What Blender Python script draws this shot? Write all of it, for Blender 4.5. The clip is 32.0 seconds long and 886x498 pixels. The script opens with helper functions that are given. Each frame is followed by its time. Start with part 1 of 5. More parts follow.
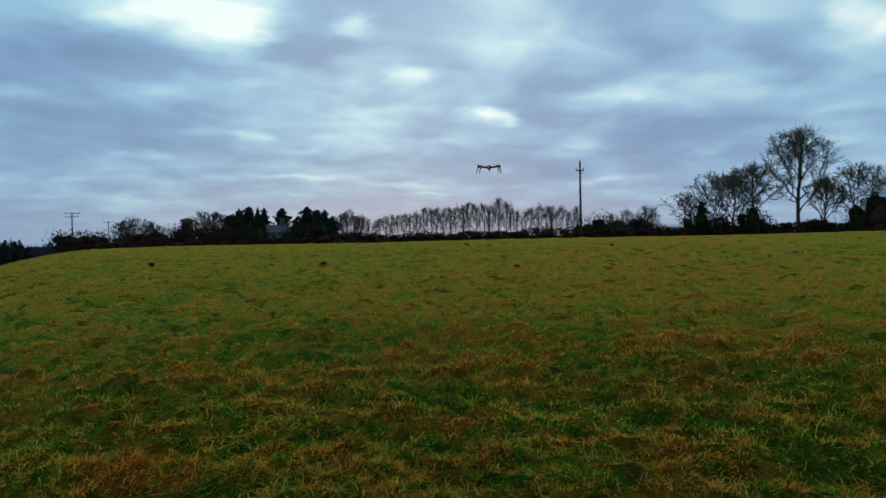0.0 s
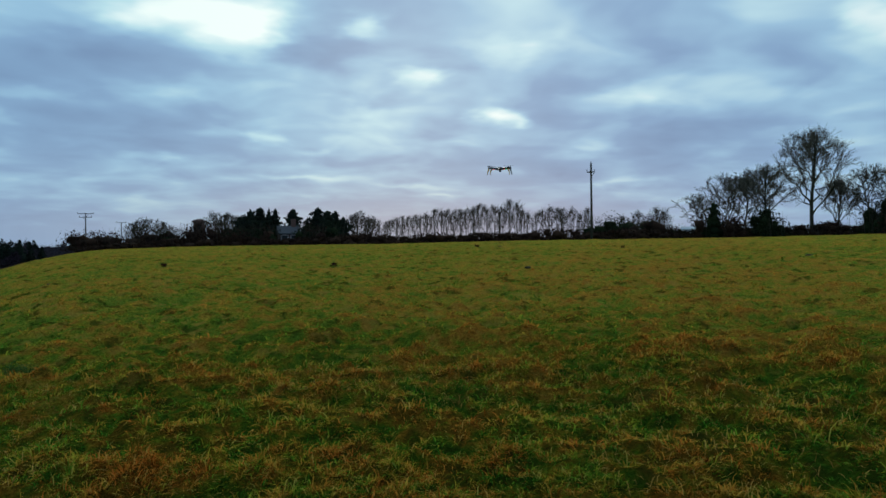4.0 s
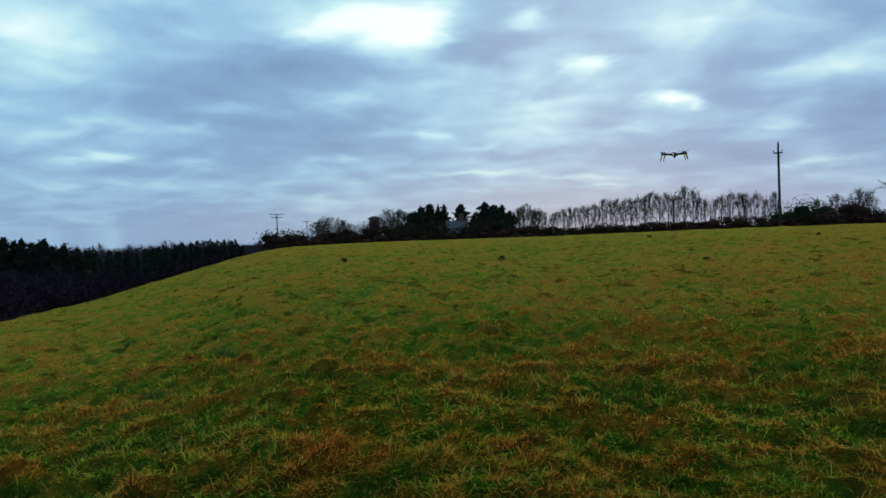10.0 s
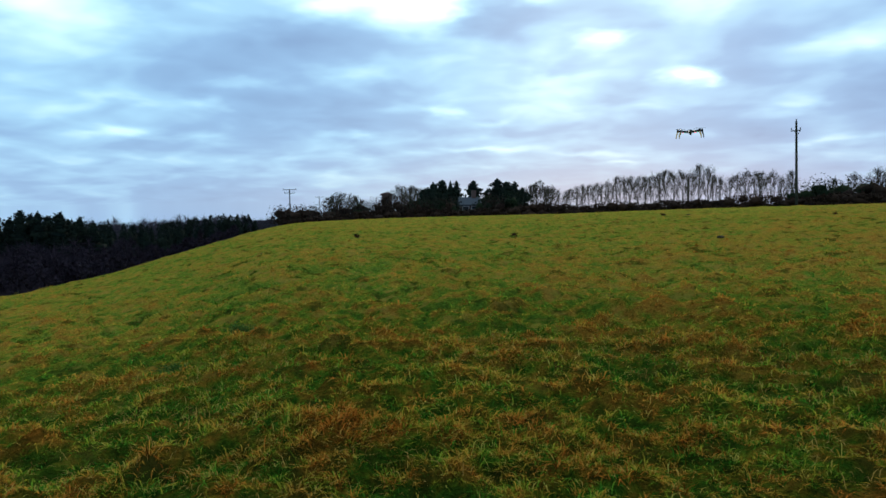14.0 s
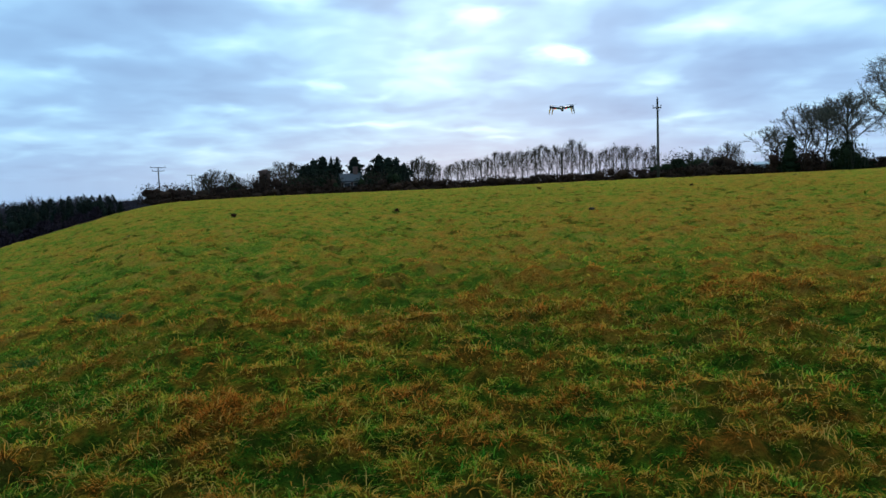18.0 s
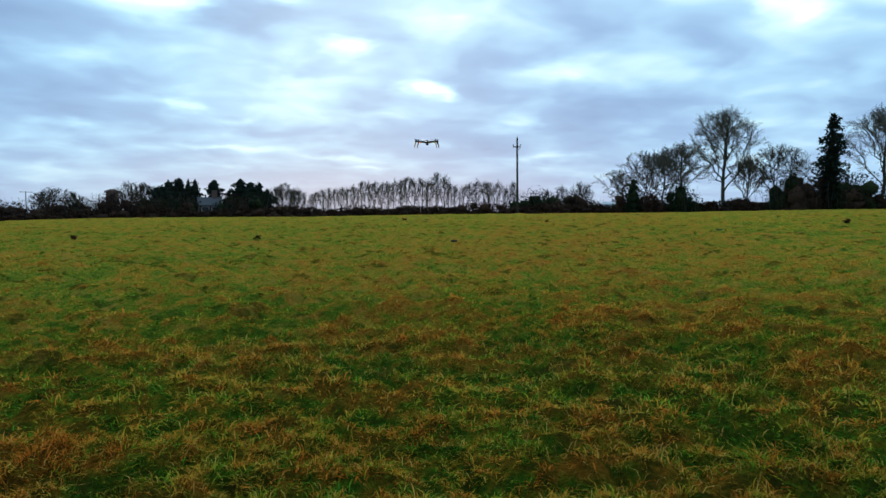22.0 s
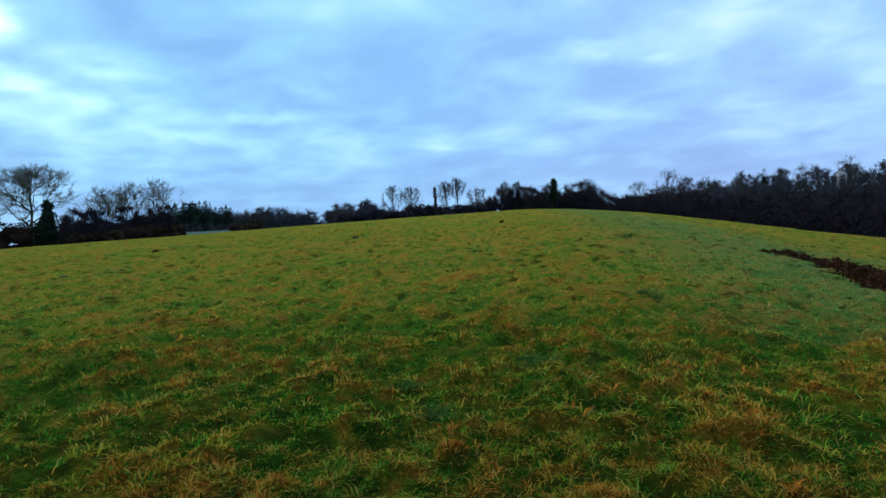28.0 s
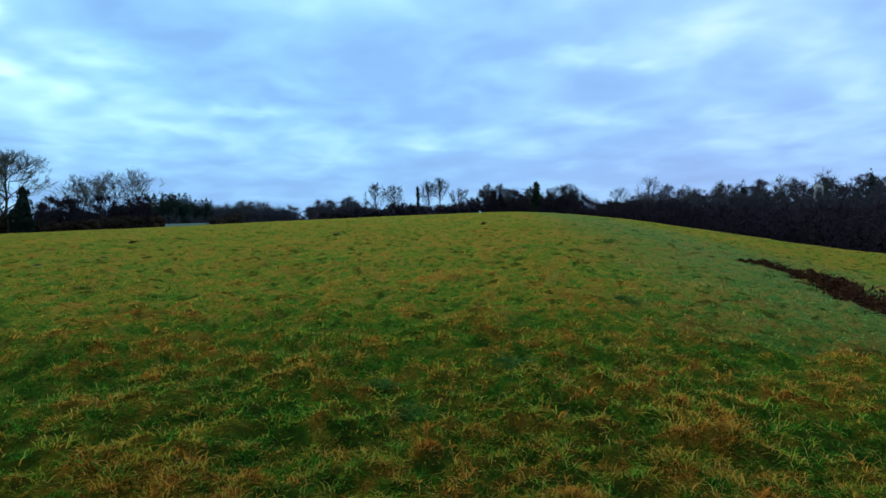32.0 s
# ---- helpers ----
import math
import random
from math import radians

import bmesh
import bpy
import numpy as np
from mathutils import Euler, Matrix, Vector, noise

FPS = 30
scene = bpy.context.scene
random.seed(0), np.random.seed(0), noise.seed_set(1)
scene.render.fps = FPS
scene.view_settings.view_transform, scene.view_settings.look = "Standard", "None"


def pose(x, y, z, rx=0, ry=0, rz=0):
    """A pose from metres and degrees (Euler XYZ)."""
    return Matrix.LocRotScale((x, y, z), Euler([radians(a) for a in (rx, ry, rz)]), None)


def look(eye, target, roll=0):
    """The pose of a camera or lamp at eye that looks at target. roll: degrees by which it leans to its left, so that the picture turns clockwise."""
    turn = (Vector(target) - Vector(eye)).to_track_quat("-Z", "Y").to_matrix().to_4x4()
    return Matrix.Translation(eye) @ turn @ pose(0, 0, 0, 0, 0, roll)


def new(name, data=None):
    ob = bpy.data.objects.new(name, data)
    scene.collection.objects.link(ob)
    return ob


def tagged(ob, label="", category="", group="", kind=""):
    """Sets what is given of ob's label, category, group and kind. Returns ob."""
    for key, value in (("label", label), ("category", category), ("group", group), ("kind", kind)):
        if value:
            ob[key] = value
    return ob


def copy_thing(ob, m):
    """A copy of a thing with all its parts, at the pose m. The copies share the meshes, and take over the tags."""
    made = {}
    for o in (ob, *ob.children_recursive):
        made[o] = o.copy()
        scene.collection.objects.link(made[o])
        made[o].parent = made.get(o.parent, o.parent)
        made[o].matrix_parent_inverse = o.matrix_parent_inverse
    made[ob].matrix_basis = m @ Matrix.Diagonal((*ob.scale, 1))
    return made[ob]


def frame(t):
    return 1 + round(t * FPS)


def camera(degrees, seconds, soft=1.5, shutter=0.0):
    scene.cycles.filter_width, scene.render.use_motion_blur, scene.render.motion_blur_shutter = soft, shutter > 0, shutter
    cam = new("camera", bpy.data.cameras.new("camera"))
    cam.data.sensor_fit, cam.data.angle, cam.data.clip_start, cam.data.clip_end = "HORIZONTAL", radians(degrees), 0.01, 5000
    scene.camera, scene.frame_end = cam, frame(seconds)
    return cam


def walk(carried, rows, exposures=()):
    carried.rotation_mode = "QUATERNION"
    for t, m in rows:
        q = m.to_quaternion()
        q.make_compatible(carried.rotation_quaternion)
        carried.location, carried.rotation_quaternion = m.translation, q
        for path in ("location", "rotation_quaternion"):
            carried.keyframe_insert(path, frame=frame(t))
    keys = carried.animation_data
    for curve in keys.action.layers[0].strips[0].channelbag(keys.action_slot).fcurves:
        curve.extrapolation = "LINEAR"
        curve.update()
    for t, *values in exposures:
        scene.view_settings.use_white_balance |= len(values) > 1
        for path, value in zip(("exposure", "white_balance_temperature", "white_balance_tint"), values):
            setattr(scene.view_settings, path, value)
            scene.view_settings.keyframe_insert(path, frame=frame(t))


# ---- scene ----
cam = camera(67.2, 32.0, soft=1.6)
EYE = 1.65
PATH = [  # seconds, bearing, tilt, roll in degrees
    (0.0, -0.00, -1.91, 0.00), (0.5, 0.03, -2.00, 0.23), (1.0, -0.26, -2.08, 0.26), (1.5, -0.01, -1.97, 0.01), (2.0, 0.07, -2.00, 0.22),
    (2.5, -0.27, -2.01, 0.17), (4.5, -1.57, -1.75, 0.22), (5.0, -3.33, -1.99, -0.35), (5.5, -4.50, -2.21, -0.39), (6.0, -5.41, -2.16, -0.45),
    (6.5, -6.54, -2.70, -0.52), (7.0, -6.97, -2.86, -0.42), (7.5, -6.15, -2.63, -0.24), (8.0, -6.36, -2.30, -0.25), (8.5, -7.46, -2.22, -0.53),
    (9.0, -12.30, -0.42, -1.29), (9.5, -14.39, -1.06, -1.32), (10.0, -15.15, -2.26, -1.35), (10.5, -16.72, -3.16, -0.96), (11.0, -17.88, -3.44, -0.91),
    (11.5, -18.03, -3.88, -1.34), (12.0, -17.75, -4.03, -1.08), (12.5, -17.74, -4.52, -0.87), (13.0, -17.03, -4.44, -0.93), (13.5, -16.40, -4.26, -0.98),
    (15.5, -15.99, -4.26, -0.87), (16.0, -14.95, -4.23, -0.92), (16.5, -13.09, -4.46, -0.86), (17.0, -11.62, -5.01, -0.71), (17.5, -8.88, -5.88, -1.21),
    (18.0, -6.27, -6.52, -1.59), (18.5, -2.04, -6.18, -1.56), (19.0, 2.85, -2.90, -0.91), (19.5, 5.47, -2.84, -0.28), (20.0, 6.50, -2.57, -0.47),
    (20.5, 6.29, -2.49, -0.22), (21.0, 4.94, -2.83, -0.23), (21.5, 5.83, -4.44, -0.34), (22.0, 5.37, -4.03, 0.69), (22.5, 5.53, -4.01, -0.15),
    (23.0, 14.29, -3.38, -0.78), (23.5, 31.75, -2.72, -1.00), (23.8, 44.09, -3.76, -1.61), (24.0, 53.75, -3.78, -1.73), (24.2, 60.97, -3.19, -2.10),
    (24.4, 68.14, -2.38, -3.16), (24.6, 75.29, -1.22, -4.98), (24.8, 79.15, -1.54, -4.25), (25.0, 83.35, -2.42, -3.31), (25.2, 86.82, -2.71, -2.96),
    (25.5, 91.59, -2.45, -4.02), (27.5, 90.70, -1.98, -3.67), (28.0, 87.97, -2.17, -3.46), (28.5, 86.31, -1.78, -3.36), (29.0, 86.08, -1.85, -2.94),
    (29.5, 87.18, -1.92, -2.40), (30.0, 89.20, -2.00, -2.03), (30.5, 90.39, -2.29, -1.90), (31.0, 90.93, -2.39, -1.50), (31.5, 90.73, -2.60, -1.45),
    (32.0, 89.59, -2.24, -1.65),
]


def aim(bearing, tilt, roll):
    """The camera on a turning head: the eye sits 0.12 m ahead of the neck."""
    b, e = radians(bearing), radians(tilt)
    eye = Vector((0.12 * math.sin(b), 0.12 * math.cos(b), EYE))
    way = Vector((math.sin(b) * math.cos(e), math.cos(b) * math.cos(e), math.sin(e)))
    return look(eye, eye + way * 10.0, roll)


EXPOSURES = [(0.0, -0.43, 6600, 10), (5.0, -0.42, 6600, 10), (6.0, -0.33, 6600, 10), (7.0, 0.04, 6750, 10), (8.0, -0.13, 6620, 10), (9.0, -0.24, 6600, 10), (10.0, -0.30, 6600, 10), (12.0, 0.0, 6650, 10), (13.0, 0.08, 6600, 10),
             (17.0, 0.1, 6500, 10), (18.0, 0.2, 6500, 10), (19.0, 0.1, 6500, 10), (20.0, 0.0, 6500, 10), (21.0, -0.25, 6500, 10), (22.0, 0.12, 6650, 10), (23.0, 0.08, 6750, 10), (24.0, 0.17, 6750, 10),
             (25.5, 0.08, 6350, 8), (28.0, 0.05, 6000, 5), (32.0, 0.05, 6000, 5)]
walk(cam, [(t, aim(b, e, r)) for t, b, e, r in PATH], exposures=EXPOSURES)

# ---- world and sun ----
SUN_BEARING, SUN_HEIGHT = -4.0, 16.0
world = bpy.data.worlds.new("world")
scene.world = world
world.use_nodes = True


class Nodes:
    """Short hand for building a node tree."""

    def __init__(self, tree):
        self.tree = tree
        tree.nodes.clear()

    def add(self, kind, values=None, **settings):
        node = self.tree.nodes.new(kind)
        if "operation" in settings:
            node.operation = settings["operation"]
        if "noise_dimensions" in settings:
            node.noise_dimensions = settings["noise_dimensions"]
        if "data_type" in settings:
            node.data_type, node.blend_type = settings["data_type"], settings["blend_type"]
        for key, value in (values or {}).items():
            if isinstance(value, bpy.types.NodeSocket):
                self.tree.links.new(value, node.inputs[key])
            else:
                node.inputs[key].default_value = value
        return node

    def math(self, op, a, b=0.0, c=0.0):
        return self.add("ShaderNodeMath", {0: a, 1: b, 2: c}, operation=op).outputs[0]

    def noise(self, vector, scale, detail=4.0, rough=0.55, warp=0.0):
        return self.add("ShaderNodeTexNoise", {"Vector": vector, "Scale": scale, "Detail": detail, "Roughness": rough,
                                               "Distortion": warp}).outputs[0]

    def ramp(self, fac, stops):
        node = self.add("ShaderNodeValToRGB", {0: fac})
        band = node.color_ramp
        while len(band.elements) < len(stops):
            band.elements.new(0.5)
        for e, (place, colour) in zip(band.elements, stops):
            e.position, e.color = place, (*colour, 1.0)
        return node.outputs[0]

    def mix(self, fac, a, b, blend="MIX"):
        node = self.add("ShaderNodeMix", data_type="RGBA", blend_type=blend)
        for socket, value in ((node.inputs[0], fac), (node.inputs[6], a), (node.inputs[7], b)):
            if isinstance(value, bpy.types.NodeSocket):
                self.tree.links.new(value, socket)
            else:
                socket.default_value = value if isinstance(value, (int, float)) else (*value, 1.0)
        return node.outputs[2]


# bearing, height, half width, half height in degrees, strength: holes in the deck, thin streaks between its rolls, its heaviest bellies and broad thin places
HOLES = [(-24, 16.4, 3.5, 1.5, 0.30), (-17.5, 16.0, 3.2, 1.9, 0.44), (-8, 16.6, 1.8, 1.1, 0.20), (-3, 12.8, 1.6, 0.8, 0.24), (3.4, 9.4, 1.9, 0.7, 0.30),
         (5.2, 8.8, 1.0, 0.5, 0.16), (4, 14.6, 2.6, 1.3, 0.13), (-46, 13.3, 4.6, 2.4, 0.16), (40, 16.2, 3.2, 1.7, 0.34), (53.5, 16.2, 2.4, 1.5, 0.30),
         (50, 12.8, 2.2, 1.0, 0.32), (34, 14.1, 1.6, 0.9, 0.17), (31, 15.1, 1.6, 1.1, 0.16), (57, 12.0, 2.0, 1.0, 0.14), (63.5, 12.7, 2.8, 0.8, 0.16),
         (60, 10.9, 2.8, 0.8, 0.12), (74, 9.6, 1.9, 0.5, 0.16), (100, 13.1, 3.4, 0.8, 0.14), (106.5, 12.2, 1.8, 0.6, 0.10), (112, 14.0, 3.0, 1.1, 0.15)]
STREAKS = [(-24, 5.6, 1.8, 0.4, 0.15), (-36, 8.2, 2.4, 0.5, 0.11), (-33, 9.8, 2.8, 0.4, 0.09), (-16, 7.5, 1.6, 0.4, 0.13), (-11, 6.4, 1.8, 0.4, 0.13),
           (-12, 4.1, 3.1, 0.3, 0.15), (-4, 3.5, 3.2, 0.28, 0.15), (12, 6.7, 1.9, 0.5, 0.13), (-42, 5.4, 2.4, 0.4, 0.09), (-23, 10.4, 2.7, 0.5, 0.09),
           (13, 3.8, 3.5, 0.4, 0.14), (-1, 2.6, 1.6, 0.2, 0.14), (16, 11.2, 3.3, 0.8, 0.11), (42, 9.7, 1.8, 0.7, 0.10), (50, 8.3, 1.3, 0.6, 0.10),
           (89, 6.3, 2.7, 0.4, 0.08), (101, 8.3, 2.7, 0.4, 0.08), (69, 8.1, 2.8, 0.4, 0.08), (116, 6.0, 2.5, 0.35, 0.08)]
BELLIES = [(-11, 14.2, 3.0, 1.3, -0.15), (-29, 13.4, 5.0, 1.2, -0.10), (-38, 15.6, 3.0, 1.5, -0.10), (9, 11.5, 4.0, 1.0, -0.08), (22, 7.5, 6.0, 1.6, -0.07),
           (45, 11.2, 3.0, 0.8, -0.08), (68, 14.8, 4.0, 1.4, -0.08), (-6, 10.6, 4.0, 0.7, -0.08), (86, 17.5, 10.0, 2.6, 0.10), (114, 17.0, 8.0, 2.5, 0.07)]


def build_sky():
    n = Nodes(world.node_tree)
    sky = n.add("ShaderNodeTexSky")
    sky.sky_type, sky.sun_disc = "NISHITA", False
    sky.sun_elevation, sky.sun_rotation = radians(SUN_HEIGHT), radians(SUN_BEARING)
    sky.air_density, sky.dust_density = 1.2, 2.0
    way = n.add("ShaderNodeTexCoord").outputs["Generated"]
    x, y, z = n.add("ShaderNodeSeparateXYZ", {0: way}).outputs
    up = n.math("MAXIMUM", z, 0.0)
    rise = n.math("ADD", up, 0.19)
    flat = n.add("ShaderNodeCombineXYZ", {0: n.math("DIVIDE", x, rise), 1: n.math("DIVIDE", y, rise), 2: 0.0}).outputs[0]
    # a deck of stratocumulus: broad soft rolls, broken into smaller ones
    broad = n.noise(n.add("ShaderNodeVectorMath", {0: flat, 1: (1.3, 4.4, 0.0)}, operation="ADD").outputs[0], 0.8, 2.0, 0.5, 0.4)
    fine = n.noise(n.add("ShaderNodeVectorMath", {0: flat, 1: (3.1, 7.7, 0.0)}, operation="ADD").outputs[0], 3.1, 2.6, 0.5, 0.25)
    thin = n.math("ADD", n.math("MULTIPLY", broad, 0.52), n.math("MULTIPLY", fine, 0.48))
    thin = n.math("MULTIPLY_ADD", thin, 0.9, 0.05)
    # the bearing and the height in degrees, pushed about so that the edges of the rifts are ragged
    bearing = n.math("MULTIPLY", n.math("ARCTAN2", x, y), 180 / math.pi)
    height = n.math("MULTIPLY", n.math("ARCSINE", z), 180 / math.pi)
    place = n.add("ShaderNodeCombineXYZ", {0: bearing, 1: height, 2: 0.0}).outputs[0]
    coarse = n.add("ShaderNodeVectorMath", {0: place, 1: (0.16, 0.42, 1.0)}, operation="MULTIPLY").outputs[0]
    push = n.add("ShaderNodeTexNoise", {"Vector": coarse, "Scale": 1.0, "Detail": 3.0, "Roughness": 0.55}).outputs["Color"]
    push = n.add("ShaderNodeVectorMath", {0: push, 1: (7.0, 2.4, 0.0), 2: (-3.5, -1.2, 0.0)}, operation="MULTIPLY_ADD").outputs[0]
    place = n.add("ShaderNodeVectorMath", {0: place, 1: push}, operation="ADD").outputs[0]
    for a, e, wide, high, strength in HOLES + STREAKS + BELLIES:
        rel = n.add("ShaderNodeVectorMath", {0: place, 1: (1 / wide, 1 / high, 0.0), 2: (-a / wide, -e / high, 0.0)}, operation="MULTIPLY_ADD").outputs[0]
        far = n.add("ShaderNodeVectorMath", {0: rel, 1: rel}, operation="DOT_PRODUCT").outputs["Value"]
        thin = n.math("MULTIPLY_ADD", n.math("POWER", 0.42, far), strength, thin)
    # the deck is thinner high up, thicker towards the horizon
    thin = n.math("ADD", thin, n.math("MULTIPLY_ADD", up, 0.26, -0.06))
    deck = n.ramp(thin, [(0.28, (0.25, 0.41, 0.69)), (0.42, (0.315, 0.53, 0.84)), (0.52, (0.43, 0.73, 1.02)),
                         (0.63, (0.69, 1.03, 1.18)), (0.80, (1.25, 1.4, 1.4))])
    # towards the sun the low sky is warmer
    sx, sy = math.sin(radians(SUN_BEARING)), math.cos(radians(SUN_BEARING))
    toward = n.math("ADD", n.math("MULTIPLY", x, sx), n.math("MULTIPLY", y, sy))
    low = n.math("POWER", n.math("SUBTRACT", 1.0, n.math("MINIMUM", n.math("MULTIPLY", up, 5.5), 1.0)), 2.0)
    near = n.math("POWER", n.math("SUBTRACT", 1.0, n.math("MINIMUM", n.math("MULTIPLY", up, 9.0), 1.0)), 2.0)
    glow = n.math("MULTIPLY", near, n.math("POWER", n.math("MAXIMUM", toward, 0.0), 10.0))
    # away from the sun the deck is lit more evenly
    even = n.math("MINIMUM", n.math("MAXIMUM", n.math("MULTIPLY_ADD", toward, -0.5, 0.35), 0.0), 0.35)
    deck = n.mix(even, deck, (0.39, 0.64, 1.06))
    haze = n.mix(n.math("MULTIPLY", low, 0.45), deck, (0.42, 0.55, 0.79))
    warm = n.mix(n.math("MULTIPLY", glow, 0.34), haze, (0.78, 0.60, 0.58))
    # the deck's hue drifts from cold to lavender and back along the horizon
    tint = n.ramp(n.math("MULTIPLY_ADD", bearing, 0.005, 0.3), [(0.05, (0.94, 1.0, 0.99)), (0.22, (0.95, 1.0, 0.99)), (0.35, (1.03, 1.0, 0.99)), (0.48, (1.00, 1.0, 0.98)),
                                                             (0.62, (0.91, 1.0, 1.05)), (0.73, (0.94, 1.0, 1.04)), (0.86, (1.05, 0.98, 1.04))])
    warm = n.add("ShaderNodeVectorMath", {0: warm, 1: tint}, operation="MULTIPLY").outputs[0]
    clear = n.add("ShaderNodeVectorMath", {0: sky.outputs[0], 3: 0.05}, operation="SCALE").outputs[0]
    whole = n.mix(0.94, clear, warm)
    back = n.add("ShaderNodeBackground", {"Color": whole, "Strength": 1.0})
    n.add("ShaderNodeOutputWorld", {"Surface": back.outputs[0]})


build_sky()
lamp = bpy.data.lights.new("sun", "SUN")
lamp.energy, lamp.angle, lamp.color = 1.0, radians(18), (1.0, 0.84, 0.62)
sun = new("sun", lamp)
sun.matrix_world = look((0, 0, 0), (-math.sin(radians(SUN_BEARING)) * math.cos(radians(SUN_HEIGHT)),
                                    -math.cos(radians(SUN_BEARING)) * math.cos(radians(SUN_HEIGHT)),
                                    -math.sin(radians(SUN_HEIGHT))))


# ---- materials ----
def material(name, build):
    m = bpy.data.materials.new(name)
    m.use_nodes = True
    n = Nodes(m.node_tree)
    shader = build(n)
    n.add("ShaderNodeOutputMaterial", {"Surface": shader})
    return m


def surface(n, colour, rough=0.85, metal=0.0, bump=None, spec=0.3):
    values = {"Base Color": colour if isinstance(colour, bpy.types.NodeSocket) else (*colour, 1.0),
              "Roughness": rough, "Metallic": metal, "Specular IOR Level": spec}
    if bump:
        values["Normal"] = n.add("ShaderNodeBump", {"Height": bump[0], "Strength": bump[1], "Distance": bump[2]}).outputs[0]
    return n.add("ShaderNodeBsdfPrincipled", values).outputs[0]


def sward(n, blades):
    """Rough winter pasture: green, olive, rust and straw in patches of two sizes."""
    geo = n.add("ShaderNodeNewGeometry")
    p = geo.outputs["Position"]
    patch = n.noise(p, 0.85, 3.0, 0.6, 0.1)
    tuft = n.noise(p, 4.6, 4.0, 0.62, 0.1)
    wide = n.noise(p, 0.06, 2.0, 0.5)
    mixed = n.math("ADD", n.math("MULTIPLY", patch, 0.34), n.math("ADD", n.math("MULTIPLY", tuft, 0.56), n.math("MULTIPLY", wide, 0.10)))
    mixed = n.math("MULTIPLY_ADD", mixed, 2.9, -1.055)
    under = n.add("ShaderNodeAttribute")
    under.attribute_name = "thatch_shade"
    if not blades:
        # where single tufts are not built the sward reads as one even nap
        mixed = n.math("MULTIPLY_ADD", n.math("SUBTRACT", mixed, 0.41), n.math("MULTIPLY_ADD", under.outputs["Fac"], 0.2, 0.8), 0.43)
    if blades:
        tone = n.add("ShaderNodeAttribute")
        tone.attribute_name = "tussock"
        vary = n.add("ShaderNodeAttribute")
        vary.attribute_name = "vary"
        mixed = n.math("ADD", mixed, n.math("MULTIPLY_ADD", n.math("MULTIPLY_ADD", geo.outputs["Random Per Island"], 0.16, -0.08), vary.outputs["Fac"], tone.outputs["Fac"]))
    # the tops of the tussocks are paler and rustier, the hollows between them greener and darker
    hump = n.add("ShaderNodeAttribute")
    hump.attribute_name = "hump"
    mixed = n.math("MULTIPLY_ADD", hump.outputs["Fac"], 0.42, mixed)
    # a drier, rustier strip runs up the middle of the field, lusher grass on both sides
    x, y, z = n.add("ShaderNodeSeparateXYZ", {0: p}).outputs
    across = n.math("SUBTRACT", n.math("MULTIPLY", x, 0.94), n.math("MULTIPLY", y, 0.34))
    aside = n.math("MAXIMUM", across, n.math("MULTIPLY", across, -0.5))
    lush = n.math("MINIMUM", n.math("MAXIMUM", n.math("MULTIPLY_ADD", n.math("ADD", aside, n.math("MULTIPLY_ADD", patch, 3.0, -1.5)), 0.3, -0.6), 0.0), 1.0)
    mixed = n.math("ADD", mixed, n.math("MULTIPLY_ADD", lush, -0.085, 0.03))
    colour = n.ramp(mixed, [(0.10, (0.024, 0.086, 0.007)), (0.27, (0.066, 0.130, 0.009)), (0.40, (0.160, 0.142, 0.011)), (0.52, (0.235, 0.130, 0.014)),
                            (0.68, (0.280, 0.112, 0.014)), (0.86, (0.265, 0.076, 0.010))])
    # lusher grass along the wet hollow by the bracken
    along = n.math("ADD", n.math("MULTIPLY", x, HOLLOW[2]), n.math("MULTIPLY_ADD", y, HOLLOW[3], -HOLLOW[4]))
    wet = n.math("SUBTRACT", 1.0, n.math("MINIMUM", n.math("DIVIDE", n.math("ABSOLUTE", n.math("ADD", along, n.math("MULTIPLY_ADD", patch, 6.0, -3.0))), 5.5), 1.0))
    wet = n.math("MULTIPLY", wet, n.math("GREATER_THAN", x, 8.0))
    colour = n.mix(n.math("MULTIPLY", wet, 0.7), colour, (0.042, 0.125, 0.046))
    # the lush grass gets paler on the hollow's side
    pale_side = n.math("MULTIPLY", lush, n.math("MINIMUM", n.math("MAXIMUM", n.math("MULTIPLY_ADD", x, 0.13, -0.4), 0.0), 1.0))
    colour = n.add("ShaderNodeVectorMath", {0: colour, 3: n.math("MULTIPLY_ADD", pale_side, 0.12, 1.0)}, operation="SCALE").outputs[0]
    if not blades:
        # far off a paler olive is painted in, for distance haze and lit tips
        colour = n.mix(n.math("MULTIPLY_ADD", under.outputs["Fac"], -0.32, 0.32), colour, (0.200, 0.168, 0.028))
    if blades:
        # old and young blades differ in tone; a few are bleached; light for the farther rings is put into their colour
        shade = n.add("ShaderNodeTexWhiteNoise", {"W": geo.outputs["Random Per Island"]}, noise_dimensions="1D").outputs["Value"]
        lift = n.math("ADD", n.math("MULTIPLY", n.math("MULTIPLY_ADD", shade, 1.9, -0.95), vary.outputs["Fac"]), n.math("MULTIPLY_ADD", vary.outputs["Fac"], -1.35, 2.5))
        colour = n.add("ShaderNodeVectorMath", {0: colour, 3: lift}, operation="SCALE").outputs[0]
        dry = n.math("GREATER_THAN", n.math("MULTIPLY", n.math("ADD", shade, 0.03), n.math("MINIMUM", n.math("MULTIPLY", vary.outputs["Fac"], 1.4), 1.0)), 0.93)
        colour = n.mix(n.math("MULTIPLY", dry, 0.7), colour, (0.36, 0.24, 0.05))
        return surface(n, colour, 0.9, spec=0.0)
